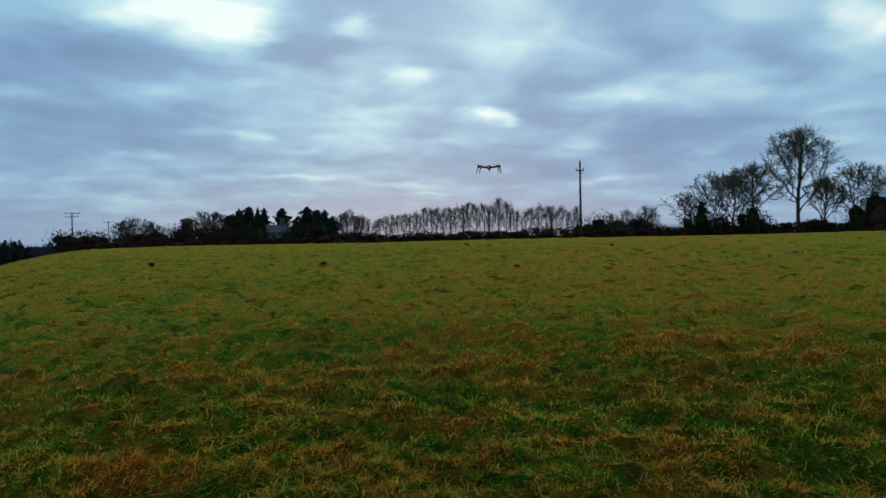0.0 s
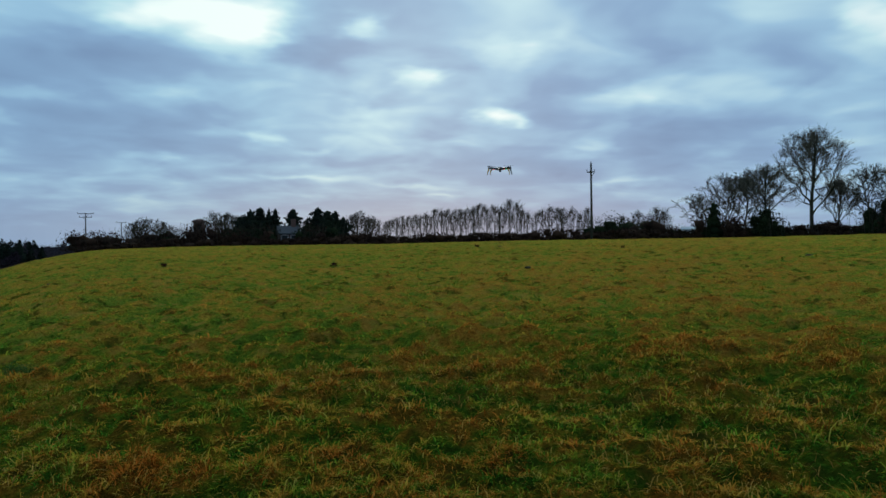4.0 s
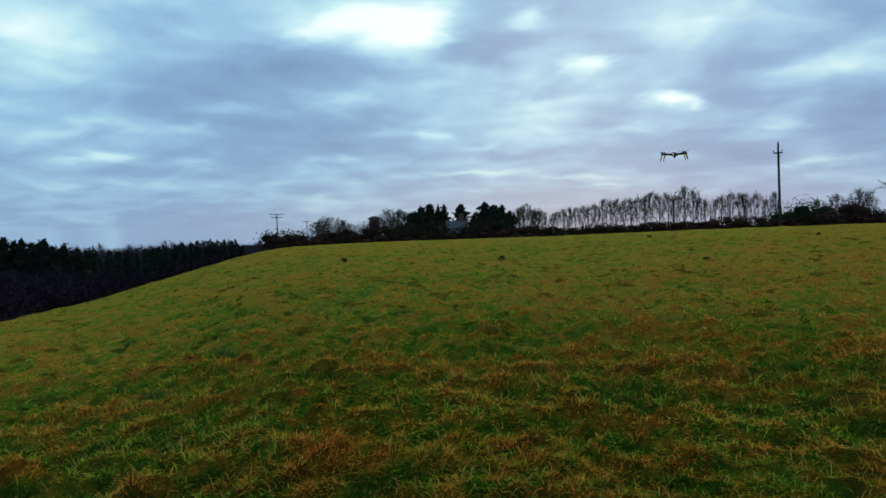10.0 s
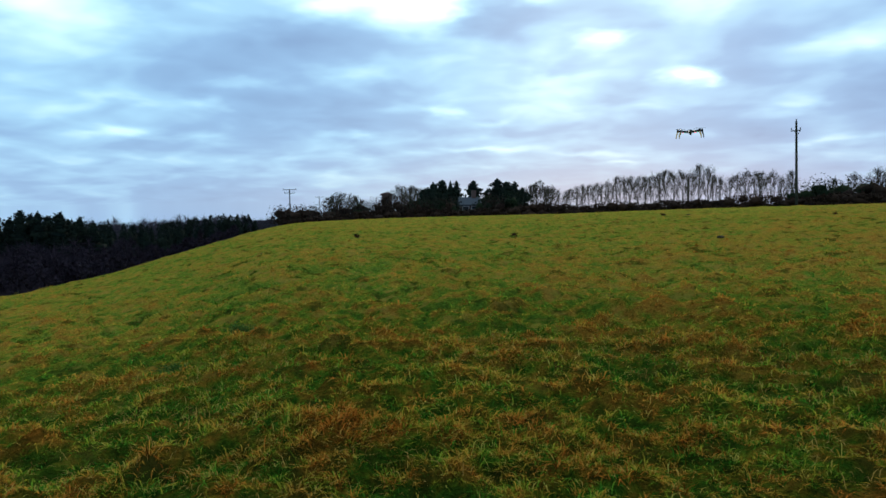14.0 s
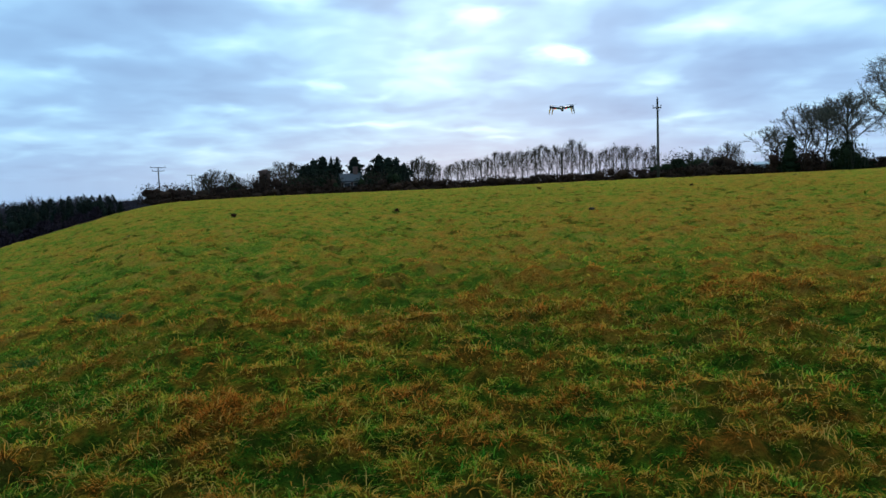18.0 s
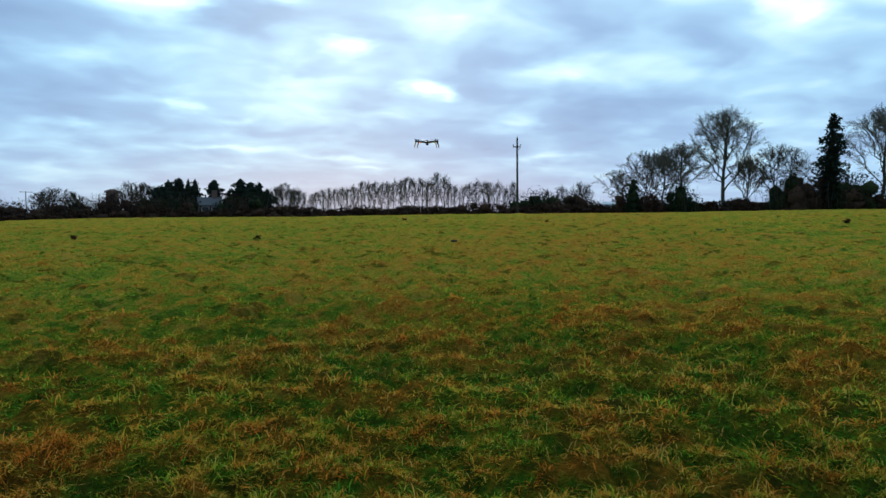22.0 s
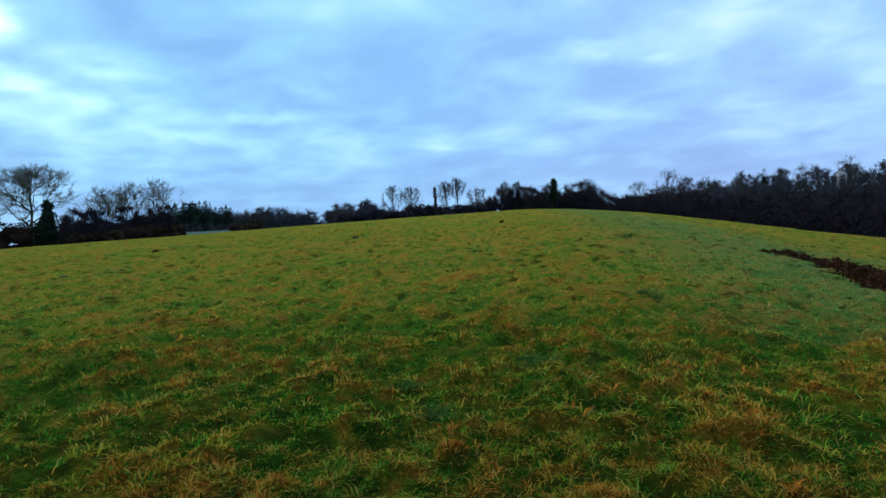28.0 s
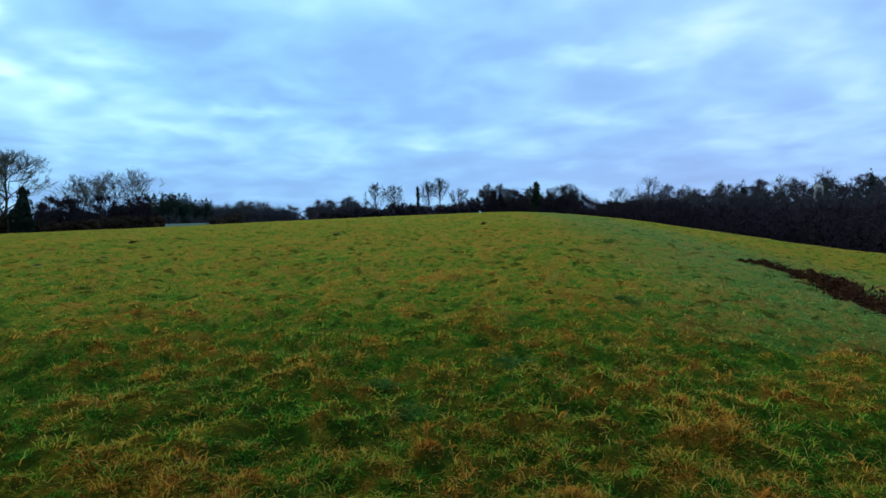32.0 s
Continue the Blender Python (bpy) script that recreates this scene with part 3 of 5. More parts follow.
def build_grass():
    rng = np.random.default_rng(5)
    for r0, r1, a0, a1, tufts, per, spread, size, wide, vary, upright in RINGS:
        cx, cy = ring_points(rng, tufts, r0, r1, a0, a1)
        vigour = np.clip(0.95 + 0.6 * humps(cx, cy) + rng.normal(0, 0.28, tufts), 0.4, 2.0)
        # some tussocks are dead and rusty, some lush
        mood = rng.random(tufts)
        tone = 0.09 * max(vary - 0.5, 0.0) + rng.normal(0, 0.16, tufts) * vary ** 2 + np.where(mood < 0.2, 0.22, 0.0) * vary ** 2 - np.where(mood > 0.76, 0.22, 0.0)
        comb = rng.uniform(0, 2 * math.pi, tufts)
        i = np.repeat(np.arange(tufts), per)
        n = len(i)
        # blades fall outwards from the heart of their tussock, many of them combed to one side
        out, off = rng.uniform(0, 2 * math.pi, n), np.abs(rng.normal(0, spread, n)) * vigour[i]
        x, y = cx[i] + off * np.cos(out), cy[i] + off * np.sin(out)
        a = np.where(rng.random(n) < 0.3, comb[i] + rng.normal(0, 0.6, n), out + rng.normal(0, 0.8, n))
        length = size * vigour[i] * rng.uniform(0.4, 1.25, n)
        arch = np.clip(rng.normal(upright, 0.22, n), 0.08, 1.1) * (1.0 - 0.35 * np.minimum(off / 0.2, 1))
        v, t = blades(rng, x, y, length, np.full(n, wide) * rng.uniform(0.5, 1.3, n), a, arch)
        me = raw_mesh("grass", v, t, M["blade"])
        me.attributes.new("tussock", "FLOAT", "POINT").data.foreach_set("value", np.repeat(tone[i], 5).astype(np.float32))
        me.attributes.new("hump", "FLOAT", "POINT").data.foreach_set("value", np.repeat(humps(x, y), 5).astype(np.float32))
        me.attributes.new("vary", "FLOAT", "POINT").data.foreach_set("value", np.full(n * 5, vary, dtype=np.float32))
        tagged(new("grass", me), "rough tussocky grass, green, olive and rust", "grass", kind="stuff")
    # bleached stalks that stand out of the sward
    x, y = ring_points(rng, 15000, 2.4, 8)
    keep = value_noise(x, y, 0.7) > 0.0
    x, y = x[keep], y[keep]
    n = len(x)
    v, t = blades(rng, x, y, rng.uniform(0.07, 0.19, n), np.full(n, 0.0042), rng.uniform(0, 6.28, n), rng.uniform(0.25, 0.8, n))
    tagged(new("dry_grass", raw_mesh("dry_grass", v, t, M["straw"])), "bleached dry grass stalks standing out of the sward", "grass", kind="stuff")


build_grass()


# ---- trees ----
def grow(rng, height, spread, stems=1, first=0.28, limbs=10, dense=1.0, thick=1.0, fork=0.62):
    """Skeleton of a bare tree whose twigs fill a domed crown: stems with their limbs, branches and twigs, and the finest twiglets."""
    heavy, light, fine = [[] for _ in range(stems)], [], []
    low = height * first * 0.8
    mid = np.array([0, 0, (low + height) / 2])
    radii = np.array([spread, spread, (height - low) / 2])

    def unit(v):
        return v / max(np.linalg.norm(v), 1e-6)

    def bough(p, q, pull, r0, r1, steps, wander, into):
        """A crooked bough from p to q that first follows the way pull."""
        f = np.linspace(0, 1, steps + 1)[:, None]
        pts = (1 - f) ** 2 * p + 2 * f * (1 - f) * (p + pull) + f ** 2 * q
        pts[1:-1] += rng.normal(0, wander, (steps - 1, 3))
        rad = r0 + (r1 - r0) * f[:, 0] ** 0.7
        for k in range(steps):
            into.append((*pts[k], rad[k], *pts[k + 1], rad[k + 1]))
        return pts, rad

    def along(pts, rad, f):
        k = min(int(f * (len(pts) - 1)), len(pts) - 2)
        g = f * (len(pts) - 1) - k
        return pts[k] + (pts[k + 1] - pts[k]) * g, unit(pts[k + 1] - pts[k]), rad[k] + (rad[k + 1] - rad[k]) * g

    for s in range(stems):
        a = rng.uniform(0, 6.28)
        lean = np.array([math.cos(a), math.sin(a), 0])
        foot = lean * (0.35 if stems > 1 else 0.0) + np.array([0, 0, -0.3])
        head = lean * spread * (0.35 if stems > 1 else 0.06) + np.array([0, 0, height * fork])
        girth = (height * 0.0165 * thick + 0.04) / math.sqrt(stems)
        trunk, girths = bough(foot, head, np.array([0, 0, height * fork * 0.5]), girth, girth * 0.45, 6, height * 0.008, heavy[s])
        for c in range(limbs):
            g = (c + rng.uniform(0.1, 0.9)) / limbs
            p, axis, r = along(trunk, girths, min(first + (1 - first) * (0.95 * g if first > 0.15 else 0.85 * g), 0.98))
            turn = c * 2.4 + a + rng.uniform(-0.5, 0.5)
            rise = math.radians(12 + 74 * g + rng.uniform(-10, 10))
            way = np.array([math.cos(turn) * math.cos(rise), math.sin(turn) * math.cos(rise), math.sin(rise)])
            tip = mid + radii * way * rng.uniform(0.72, 0.92)
            reach = np.linalg.norm(tip - p)
            limb, thickness = bough(p, tip, axis * reach * 0.22 + way * [1, 1, 0.3] * reach * 0.25, r * rng.uniform(0.42, 0.66), 0.034, 6, reach * 0.045, heavy[s])
            for b in range(int(round(7 * dense))):
                p, axis, r = along(limb, thickness, 0.25 + 0.73 * (b + rng.random()) / (7 * dense))
                end = mid + radii * unit(way + rng.normal(0, 0.42, 3)) * rng.uniform(0.8, 1.0)
                gap = end - p
                end = p + gap * min(1.0, 0.5 * reach / max(np.linalg.norm(gap), 0.1)) if np.linalg.norm(gap) > 0.5 else p + way * 0.6
                size = np.linalg.norm(end - p)
                branch, thin = bough(p, end, axis * size * 0.4, min(r * 0.6, 0.042), 0.02, 3, size * 0.07, light)
                for t in range(int(round(6 * dense))):
                    p, axis, r = along(branch, thin, 0.2 + 0.8 * (t + rng.random()) / (6 * dense + 1))
                    out = unit((p - mid) / radii)
                    d = unit(axis * 0.7 + out * 0.45 + rng.normal(0, 0.45, 3) + [0, 0, 0.12])
                    end = p + d * height * rng.uniform(0.045, 0.085)
                    light.append((*p, 0.017, *end, 0.009))
                    for m in range(8):
                        k = rng.uniform(0.25, 1.0)
                        e = unit(d * 0.8 + out * 0.3 + rng.normal(0, 0.45, 3))
                        q = p + (end - p) * k
                        fine.append((*q, *(q + e * height * rng.uniform(0.03, 0.06))))
    return heavy, light, fine


def slivers(rng, rows, wide):
    """The finest twiglets, one slim triangle each, from rows x0 y0 z0 x1 y1 z1."""
    rows = np.asarray(rows)
    p, q = rows[:, :3], rows[:, 3:]
    w = np.cross(q - p, rng.normal(size=p.shape))
    w *= wide * 0.5 / np.maximum(np.linalg.norm(w, axis=1), 1e-6)[:, None]
    return np.stack([p - w, p + w, q], 1).reshape(-1, 3), np.arange(len(rows) * 3).reshape(-1, 3)


def bare_tree(seed, place, height, spread, label, group="", twig="twig", ivy=0.0, ivy_wide=0.7, fuzz=0.024, **style):
    rng = np.random.default_rng(seed)
    heavy, light, fine = grow(rng, height, spread, **style)
    k = height / max(row[5] for row in fine)
    light, fine = np.array(light) * k, np.array(fine) * k
    tree = thing("tree", label, "tree", place, group=group)
    for rows in heavy:
        v, t = tubes(np.array(rows) * k, 6)
        part("trunk", raw_mesh("trunk", v, t, M["bark"]), None, tree)
    v, t = join(tubes(light, 3), slivers(rng, fine, fuzz))
    part("crown", raw_mesh("crown", v, t, M[twig]), None, tree)
    if ivy > 0:
        n = int(900 * ivy_wide + 60 * ivy * 4)
        z = rng.uniform(0, ivy, n)
        a = rng.uniform(0, 6.28, n)
        wide = ivy_wide * (1.15 - 0.75 * (z / ivy) ** 1.5) * rng.uniform(0.35, 1.0, n) ** 0.5 * (1 + 0.25 * np.sin(z * 2.1 + a))
        c = np.stack([wide * np.cos(a), wide * np.sin(a), z], 1)
        v, t = flakes(rng, c, 0.34)
        m = max(int(ivy * 1.6), 2)
        hz = np.linspace(0.2, ivy * 0.92, m)
        v, t = join((v, t), lumps(rng, np.stack([np.zeros(m), np.zeros(m), hz], 1), np.stack([ivy_wide * (0.8 - 0.5 * hz / ivy)] * 2 + [np.full(m, 0.5)], 1)))
        part("ivy", raw_mesh("ivy", v, t, M["ivy"]), None, tree, "dark ivy wrapped round the trunk")
    return tree


def conifer(seed, place, height, wide, label, group="", taper=1.0, gaps=0.0, bare=0.06, mat="fir", spray=0.55, per=9):
    """A conifer: trunk, and drooping sprays in whorls."""
    rng = np.random.default_rng(seed)
    tree = thing("conifer", label, "tree", place, group=group)
    v, t = tubes([(0, 0, -0.3, 0.02 * height + 0.05, 0.05, 0, height * 0.55, 0.012 * height), (0.05, 0, height * 0.55, 0.012 * height, 0, 0, height * 0.985, 0.02)], 7)
    part("trunk", raw_mesh("trunk", v, t, M["bark"]), None, tree)
    segs, places = [], []
    levels = int(height * (4.5 if gaps else 2.3))
    for i in range(levels):
        f = bare + (1 - bare) * (i + rng.uniform(0, 0.8)) / levels
        reach = wide * ((1 - f) ** taper * 0.92 + 0.05) * rng.uniform(0.72, 1.12)
        for b in range(7):
            a = rng.uniform(0, 6.28)
            length = reach * rng.uniform(0.6, 1.08) * (rng.uniform(0.15, 0.6) if rng.random() < gaps else 1.0)
            d = np.array([math.cos(a), math.sin(a), rng.uniform(-0.25, 0.3)])
            p = np.array([0, 0, f * height])
            q = p + d * length
            segs.append((*p, 0.03, *q, 0.012))
            m = max(int(length * per), 3)
            s = rng.uniform(0.15, 1.05, m)[:, None]
            places.append(p + d * length * s + rng.normal(0, 0.14, (m, 3)) - np.array([0, 0, 0.12]) * s)
    m = 0 if gaps else int(height * 1.5)
    hz = np.linspace(0.3, height * 0.93, m)
    core = wide * ((1 - hz / height) ** taper * 0.55 + 0.03)
    heart = lumps(rng, np.stack([np.zeros(m), np.zeros(m), hz], 1), np.stack([core, core, np.full(m, 0.6)], 1)) if m else (np.zeros((0, 3)), np.zeros((0, 3), dtype=int))
    v, t = join(tubes(segs, 3), heart, flakes(rng, np.concatenate(places), spray, 0.45, 0.45))
    part("foliage", raw_mesh("foliage", v, t, M[mat]), None, tree)
    return tree


def bush(seed, place, size, label, mat="brush", name="bush", group="", n=900, leaf=0.28, sticks=60):
    """A dense shrub with an uneven outline and twigs that stand out of it."""
    rng = np.random.default_rng(seed)
    rx, ry, rz = size
    lumps_at = rng.uniform(-0.6, 0.6, (7, 3)) * [1, 1, 0.5] + [0, 0, 0.42]
    pick = rng.integers(0, 7, n)
    d = rng.normal(size=(n, 3))
    d /= np.linalg.norm(d, axis=1)[:, None]
    c = lumps_at[pick] + d * (rng.uniform(0.1, 1, n) ** 0.5 * 0.48)[:, None]
    c[:, 2] = np.abs(c[:, 2])
    low = rng.random(n) < 0.45
    c[low, 2] *= rng.uniform(0.05, 0.55, low.sum())
    c = c * [rx, ry, rz]
    s = np.stack([rng.uniform(-0.6, 0.6, sticks) * rx, rng.uniform(-0.6, 0.6, sticks) * ry, np.zeros(sticks), np.full(sticks, 0.03)], 1)
    e = s[:, :3] * [1.3, 1.3, 1] + np.stack([rng.normal(0, 0.2, sticks), rng.normal(0, 0.2, sticks), rz * rng.uniform(0.5, 1.08, sticks)], 1)
    segs = np.concatenate([s, e, np.full((sticks, 1), 0.008)], 1)
    ob = thing(name, label, "bush", place, group=group)
    tagged(part("framework", raw_mesh("framework", *tubes(segs, 3), M["twig"]), None, ob), kind="stuff")
    heart = join(lumps(rng, lumps_at * [rx, ry, rz] * [1, 1, 0.85], np.full((7, 3), 0.22) * [rx, ry, rz]), lumps(rng, lumps_at * [rx, ry, rz] * [0.9, 0.9, 0.3], np.full((7, 3), 0.24) * [rx, ry, rz]))
    part("foliage", raw_mesh("foliage", *join(heart, flakes(rng, c, leaf)), M[mat]), None, ob)
    return ob


# the tall trees along the edge of the field: bearing, distance, height of the top in degrees, spread, ivy height, stems, twigs
FIELD_TREES = [
    (19.84, 96, 2.9, 4.2, 0, 2, "mid_twig"), (21.86, 98, 4.4, 3.6, 0, 2, "mid_twig"), (23.48, 100, 4.5, 4.2, 0, 1, "mid_twig"), (24.90, 94, 5.1, 5.0, 3.4, 1, "mid_twig"),
    (27.94, 92, 7.6, 4.7, 0, 1, "mid_twig"), (29.76, 96, 3.8, 2.4, 0, 1, "mid_twig"), (38.56, 92, 7.0, 3.9, 0, 1, "mid_twig"), (42.11, 93, 6.9, 3.6, 0, 1, "mid_twig"),
    (44.33, 91, 7.45, 5.6, 6.0, 1, "mid_twig"), (47.17, 94, 5.75, 4.0, 3.4, 1, "mid_twig"), (48.89, 97, 5.5, 3.8, 0, 1, "pale_twig"), (50.61, 94, 4.95, 3.4, 4.6, 1, "pale_twig"),
    (53.75, 95, 6.2, 4.6, 6.4, 1, "pale_twig"), (56.58, 95, 5.95, 5.2, 0, 1, "pale_twig"), (61.14, 128, 4.2, 4.4, 0, 2, "pale_twig"), (63.16, 132, 4.5, 4.6, 0, 2, "pale_twig"),
    (65.19, 126, 4.85, 4.6, 0, 2, "pale_twig"), (62.15, 135, 3.9, 4.4, 0, 2, "pale_twig")]
LABELS = {0: "tall bare deciduous tree at the edge of the field", 1: "bare spreading tree with an ivy-clad trunk"}
for i, (az, r, top, spread, ivy, stems, twig) in enumerate(FIELD_TREES):
    oak = top > 5.9
    bare_tree(100 + i, spot(az, r, 0.1), tall(az, r, top * (1.05 if az > 38 else 1.01)), spread * (1.08 if stems > 1 else 1.32 if az > 38 else 1.2), LABELS[1 if ivy else 0], "trees along the field edge", twig, ivy, 1.7 if ivy == 6.0 else 0.85,
              stems=stems, first=0.22 if oak else 0.2, limbs=15 if stems == 1 else 8, dense=1.4 if stems == 1 else 0.8, thick=1.05 if oak else 0.9, fork=0.84 if stems == 1 else 0.66)

# ivy-smothered stumps and small evergreens among them
for i, (az, r, top, wide) in enumerate([(21.15, 90, 1.9, 1.5), (48.85, 91, 3.05, 1.9)]):
    conifer(300 + i, spot(az, r, 0.1), tall(az, r, top), wide, "ivy-smothered tree stump, almost black", "ivy stumps", taper=0.45, bare=0.0, mat="ivy")
conifer(310, spot(35.33, 90, 0.1), tall(35.33, 90, 6.5), 2.7, "tall ragged dark conifer with bare gaps", "evergreens", taper=0.52, gaps=0.3, bare=0.1, spray=0.4, per=14)
conifer(311, spot(57.59, 92, 0.1), tall(57.59, 92, 3.4), 2.1, "dense dark conical conifer beside bare trees", "evergreens", taper=0.6, bare=0.0)
for i, (az, r, top, wide) in enumerate([(31.88, 90, 3.0, 2.6), (35.83, 88, 2.3, 3.6), (34.6, 89, 2.7, 3.4), (37.2, 89, 1.4, 2.6), (25.20, 90, 1.5, 2.0), (22.88, 90, 1.1, 1.6), (20.9, 91, 1.2, 1.8), (28.9, 91, 0.6, 1.8)]):
    bush(320 + i, spot(az, r, 0.1), (wide * 1.35, wide * 1.35, tall(az, r, top)), "dark evergreen thicket under bare trees", "ivy" if i in (0, 1, 4) else "brush", group="thickets", n=2600, sticks=24)
bare_tree(330, spot(31.99, 91, 0.1), tall(31.99, 91, 4.85), 4.2, "round-headed bare tree rising from a thicket", "trees along the field edge", stems=2, first=0.3, limbs=8, dense=0.95)

# the row of slim bare trees beyond the hedge
SLIM = [bare_tree(400 + i, (0, 0, -900), 10.0, 2.2, "slim bare tree in a boundary row", "boundary row", "twig", stems=(2, 3, 1, 3, 2)[i], first=0.06, limbs=(7, 5, 11, 5, 7)[i], dense=0.68, thick=0.7, fork=0.9, fuzz=0.02)
        for i in range(5)]
rng = np.random.default_rng(8)
az = -6.48
while az < 11.44:
    top = np.interp(az, [-6.3, -4.4, -1.4, 2.2, 5.5, 7.2, 8.0, 9.1, 11.2], [0.6, 1.15, 1.8, 2.35, 2.5, 1.5, 2.1, 2.1, 1.8]) * rng.uniform(0.78, 1.08)
    r = rng.uniform(118, 126)
    copied = copy_thing(SLIM[rng.integers(0, 5)], Matrix.Identity(4))
    k = tall(az, r, top) / 10.0
    copied.matrix_basis = pose(*spot(az, r, 0.1), 0, 0, rng.uniform(0, 360)) @ Matrix.Diagonal((k, k, k, 1))
    az += rng.uniform(0.36, 0.78)
for az, top in ((14.17, 1.3), (15.39, 1.6), (16.80, 1.95), (17.41, 1.7), (-7.29, 1.1), (-8.70, 1.2), (-18.83, 1.2)):
    r = rng.uniform(106, 116)
    copied = copy_thing(SLIM[rng.integers(0, 5)], Matrix.Identity(4))
    k = tall(az, r, top) / 10.0
    copied.matrix_basis = pose(*spot(az, r, 0.1), 0, 0, rng.uniform(0, 360)) @ Matrix.Diagonal((k * 1.25, k * 1.25, k, 1))
for ob in SLIM:
    for o in (*ob.children_recursive, ob):
        bpy.data.objects.remove(o)

for i, (az, r, top, spread) in enumerate(((-24.80, 116, 0.85, 3.0), (-25.61, 118, 0.5, 2.4), (-23.69, 117, 0.55, 2.4), (-19.84, 118, 1.4, 2.8), (-18.62, 120, 1.3, 2.6), (-8.00, 110, 1.5, 2.0), (-6.98, 111, 1.15, 1.8))):
    bare_tree(450 + i, spot(az, r, 0.1), tall(az, r, top), spread, "broad bare tree in the far hedge", "trees in the far hedge", stems=2, first=0.2, limbs=7, dense=0.9, thick=0.9, fork=0.55)

# conifers, house and thickets in the middle of the far hedge
for i, (az, top, wide) in enumerate([(-17.81, 0.75, 2.6), (-17.00, 1.1, 2.6), (-16.20, 1.38, 2.4), (-15.49, 1.2, 1.9), (-14.98, 1.28, 1.3), (-13.56, 1.34, 1.7), (-12.35, 0.6, 2.0), (-11.54, 1.45, 2.1), (-10.73, 1.2, 2.4),
                                    (-10.02, 1.22, 2.0), (-9.41, 0.7, 1.8)]):
    r = 108 + (i * 7) % 5
    conifer(500 + i, spot(az, r, 0.1), tall(az, r, top * 1.08), wide * 1.7, "dark conifer in the far hedge", "conifers by the house", taper=0.6 if i % 3 else 0.85, bare=0.0)
for i, (az, top, wide, mat) in enumerate([(-18.62, 0.3, 3.0, "brush"), (-16.60, 0.3, 3.6, "brush"), (-11.13, 0.2, 3.6, "brush"), (-22.98, 0.1, 2.0, "ivy"), (-26.52, -0.1, 4.6, "brush"), (-28.34, -0.35, 4.2, "brush"),
                                         (-22.07, 0.0, 3.6, "brush"), (-24.70, 0.05, 4.4, "brush"), (12.75, 1.0, 4.2, "ivy"), (14.37, 1.1, 5.2, "ivy"), (16.20, 0.95, 5.0, "brush"), (17.81, 0.4, 2.4, "brush"), (18.62, -0.1, 1.4, "ivy"), (-20.24, 0.35, 3.0, "brush"), (-21.56, 0.3, 2.6, "brush"), (-17.41, 0.5, 3.2, "ivy"), (-15.79, 0.5, 3.2, "ivy"), (-10.32, 0.5, 3.2, "ivy"), (-12.15, 0.2, 2.4, "ivy"), (-7.69, -0.2, 2.2, "brush")]):
    bush(520 + i, spot(az, 102, 0.1), (wide, wide, tall(az, 102, top)), "dark bramble and thorn bush in the far hedge", mat, group="hedge bushes", n=1700)


def hedge(seed, a0, a1, r0, r1, h0, h1, label, mat="brush", density=170, leaf=0.3):
    """A continuous ragged hedge between two bearings."""
    rng = np.random.default_rng(seed)
    length = radians(abs(a1 - a0)) * (r0 + r1) / 2
    n = int(length * density)
    f = rng.random(n)
    a, r = np.radians(a0 + (a1 - a0) * f), r0 + (r1 - r0) * f + rng.normal(0, 0.7, n)
    x, y = r * np.sin(a), r * np.cos(a)
    high = (h0 + (h1 - h0) * f) * (1 + 0.7 * value_noise(x, y, 0.3) + 0.5 * value_noise(x, y, 1.1))
    z = land(x, y) + high * rng.random(n) ** 0.8
    s = rng.random(int(length * 7)) * 1.0
    sa, sr = np.radians(a0 + (a1 - a0) * s), r0 + (r1 - r0) * s + rng.normal(0, 0.6, len(s))
    sx, sy = sr * np.sin(sa), sr * np.cos(sa)
    sz = land(sx, sy)
    up = (h0 + (h1 - h0) * s) * rng.uniform(0.5, 1.25, len(s))
    segs = np.stack([sx, sy, sz - 0.1, np.full(len(s), 0.03), sx + rng.normal(0, 0.25, len(s)), sy + rng.normal(0, 0.25, len(s)), sz + up, np.full(len(s), 0.008)], 1)
    m = int(length * 2.3 * max(h0, h1, 1.0))
    hf = rng.random(m)
    ha, hr = np.radians(a0 + (a1 - a0) * hf), r0 + (r1 - r0) * hf + rng.normal(0, 0.5, m)
    hx, hy = hr * np.sin(ha), hr * np.cos(ha)
    up = (h0 + (h1 - h0) * hf) * (1 + 0.7 * value_noise(hx, hy, 0.3))
    heart = lumps(rng, np.stack([hx, hy, land(hx, hy) + up * rng.uniform(0.0, 0.72, m)], 1), np.stack([rng.uniform(0.4, 0.9, m), rng.uniform(0.4, 0.9, m), np.minimum(up * 0.35, 0.75)], 1), 0.3)
    m = int(length * 2.6)
    hf = (np.arange(m) + rng.random(m)) / m
    ha, hr = np.radians(a0 + (a1 - a0) * hf), r0 + (r1 - r0) * hf + rng.normal(0, 0.3, m)
    hx, hy = hr * np.sin(ha), hr * np.cos(ha)
    foot = lumps(rng, np.stack([hx, hy, land(hx, hy) + 0.1], 1), np.stack([rng.uniform(0.4, 0.8, m), rng.uniform(0.4, 0.8, m), rng.uniform(0.25, 0.5, m)], 1), 0.3)
    v, t = join(heart, foot, flakes(rng, np.stack([x, y, z], 1), leaf), tubes(segs, 3))
    return tagged(new("hedge", raw_mesh("hedge", v, t, M[mat])), label, "hedge", kind="stuff")


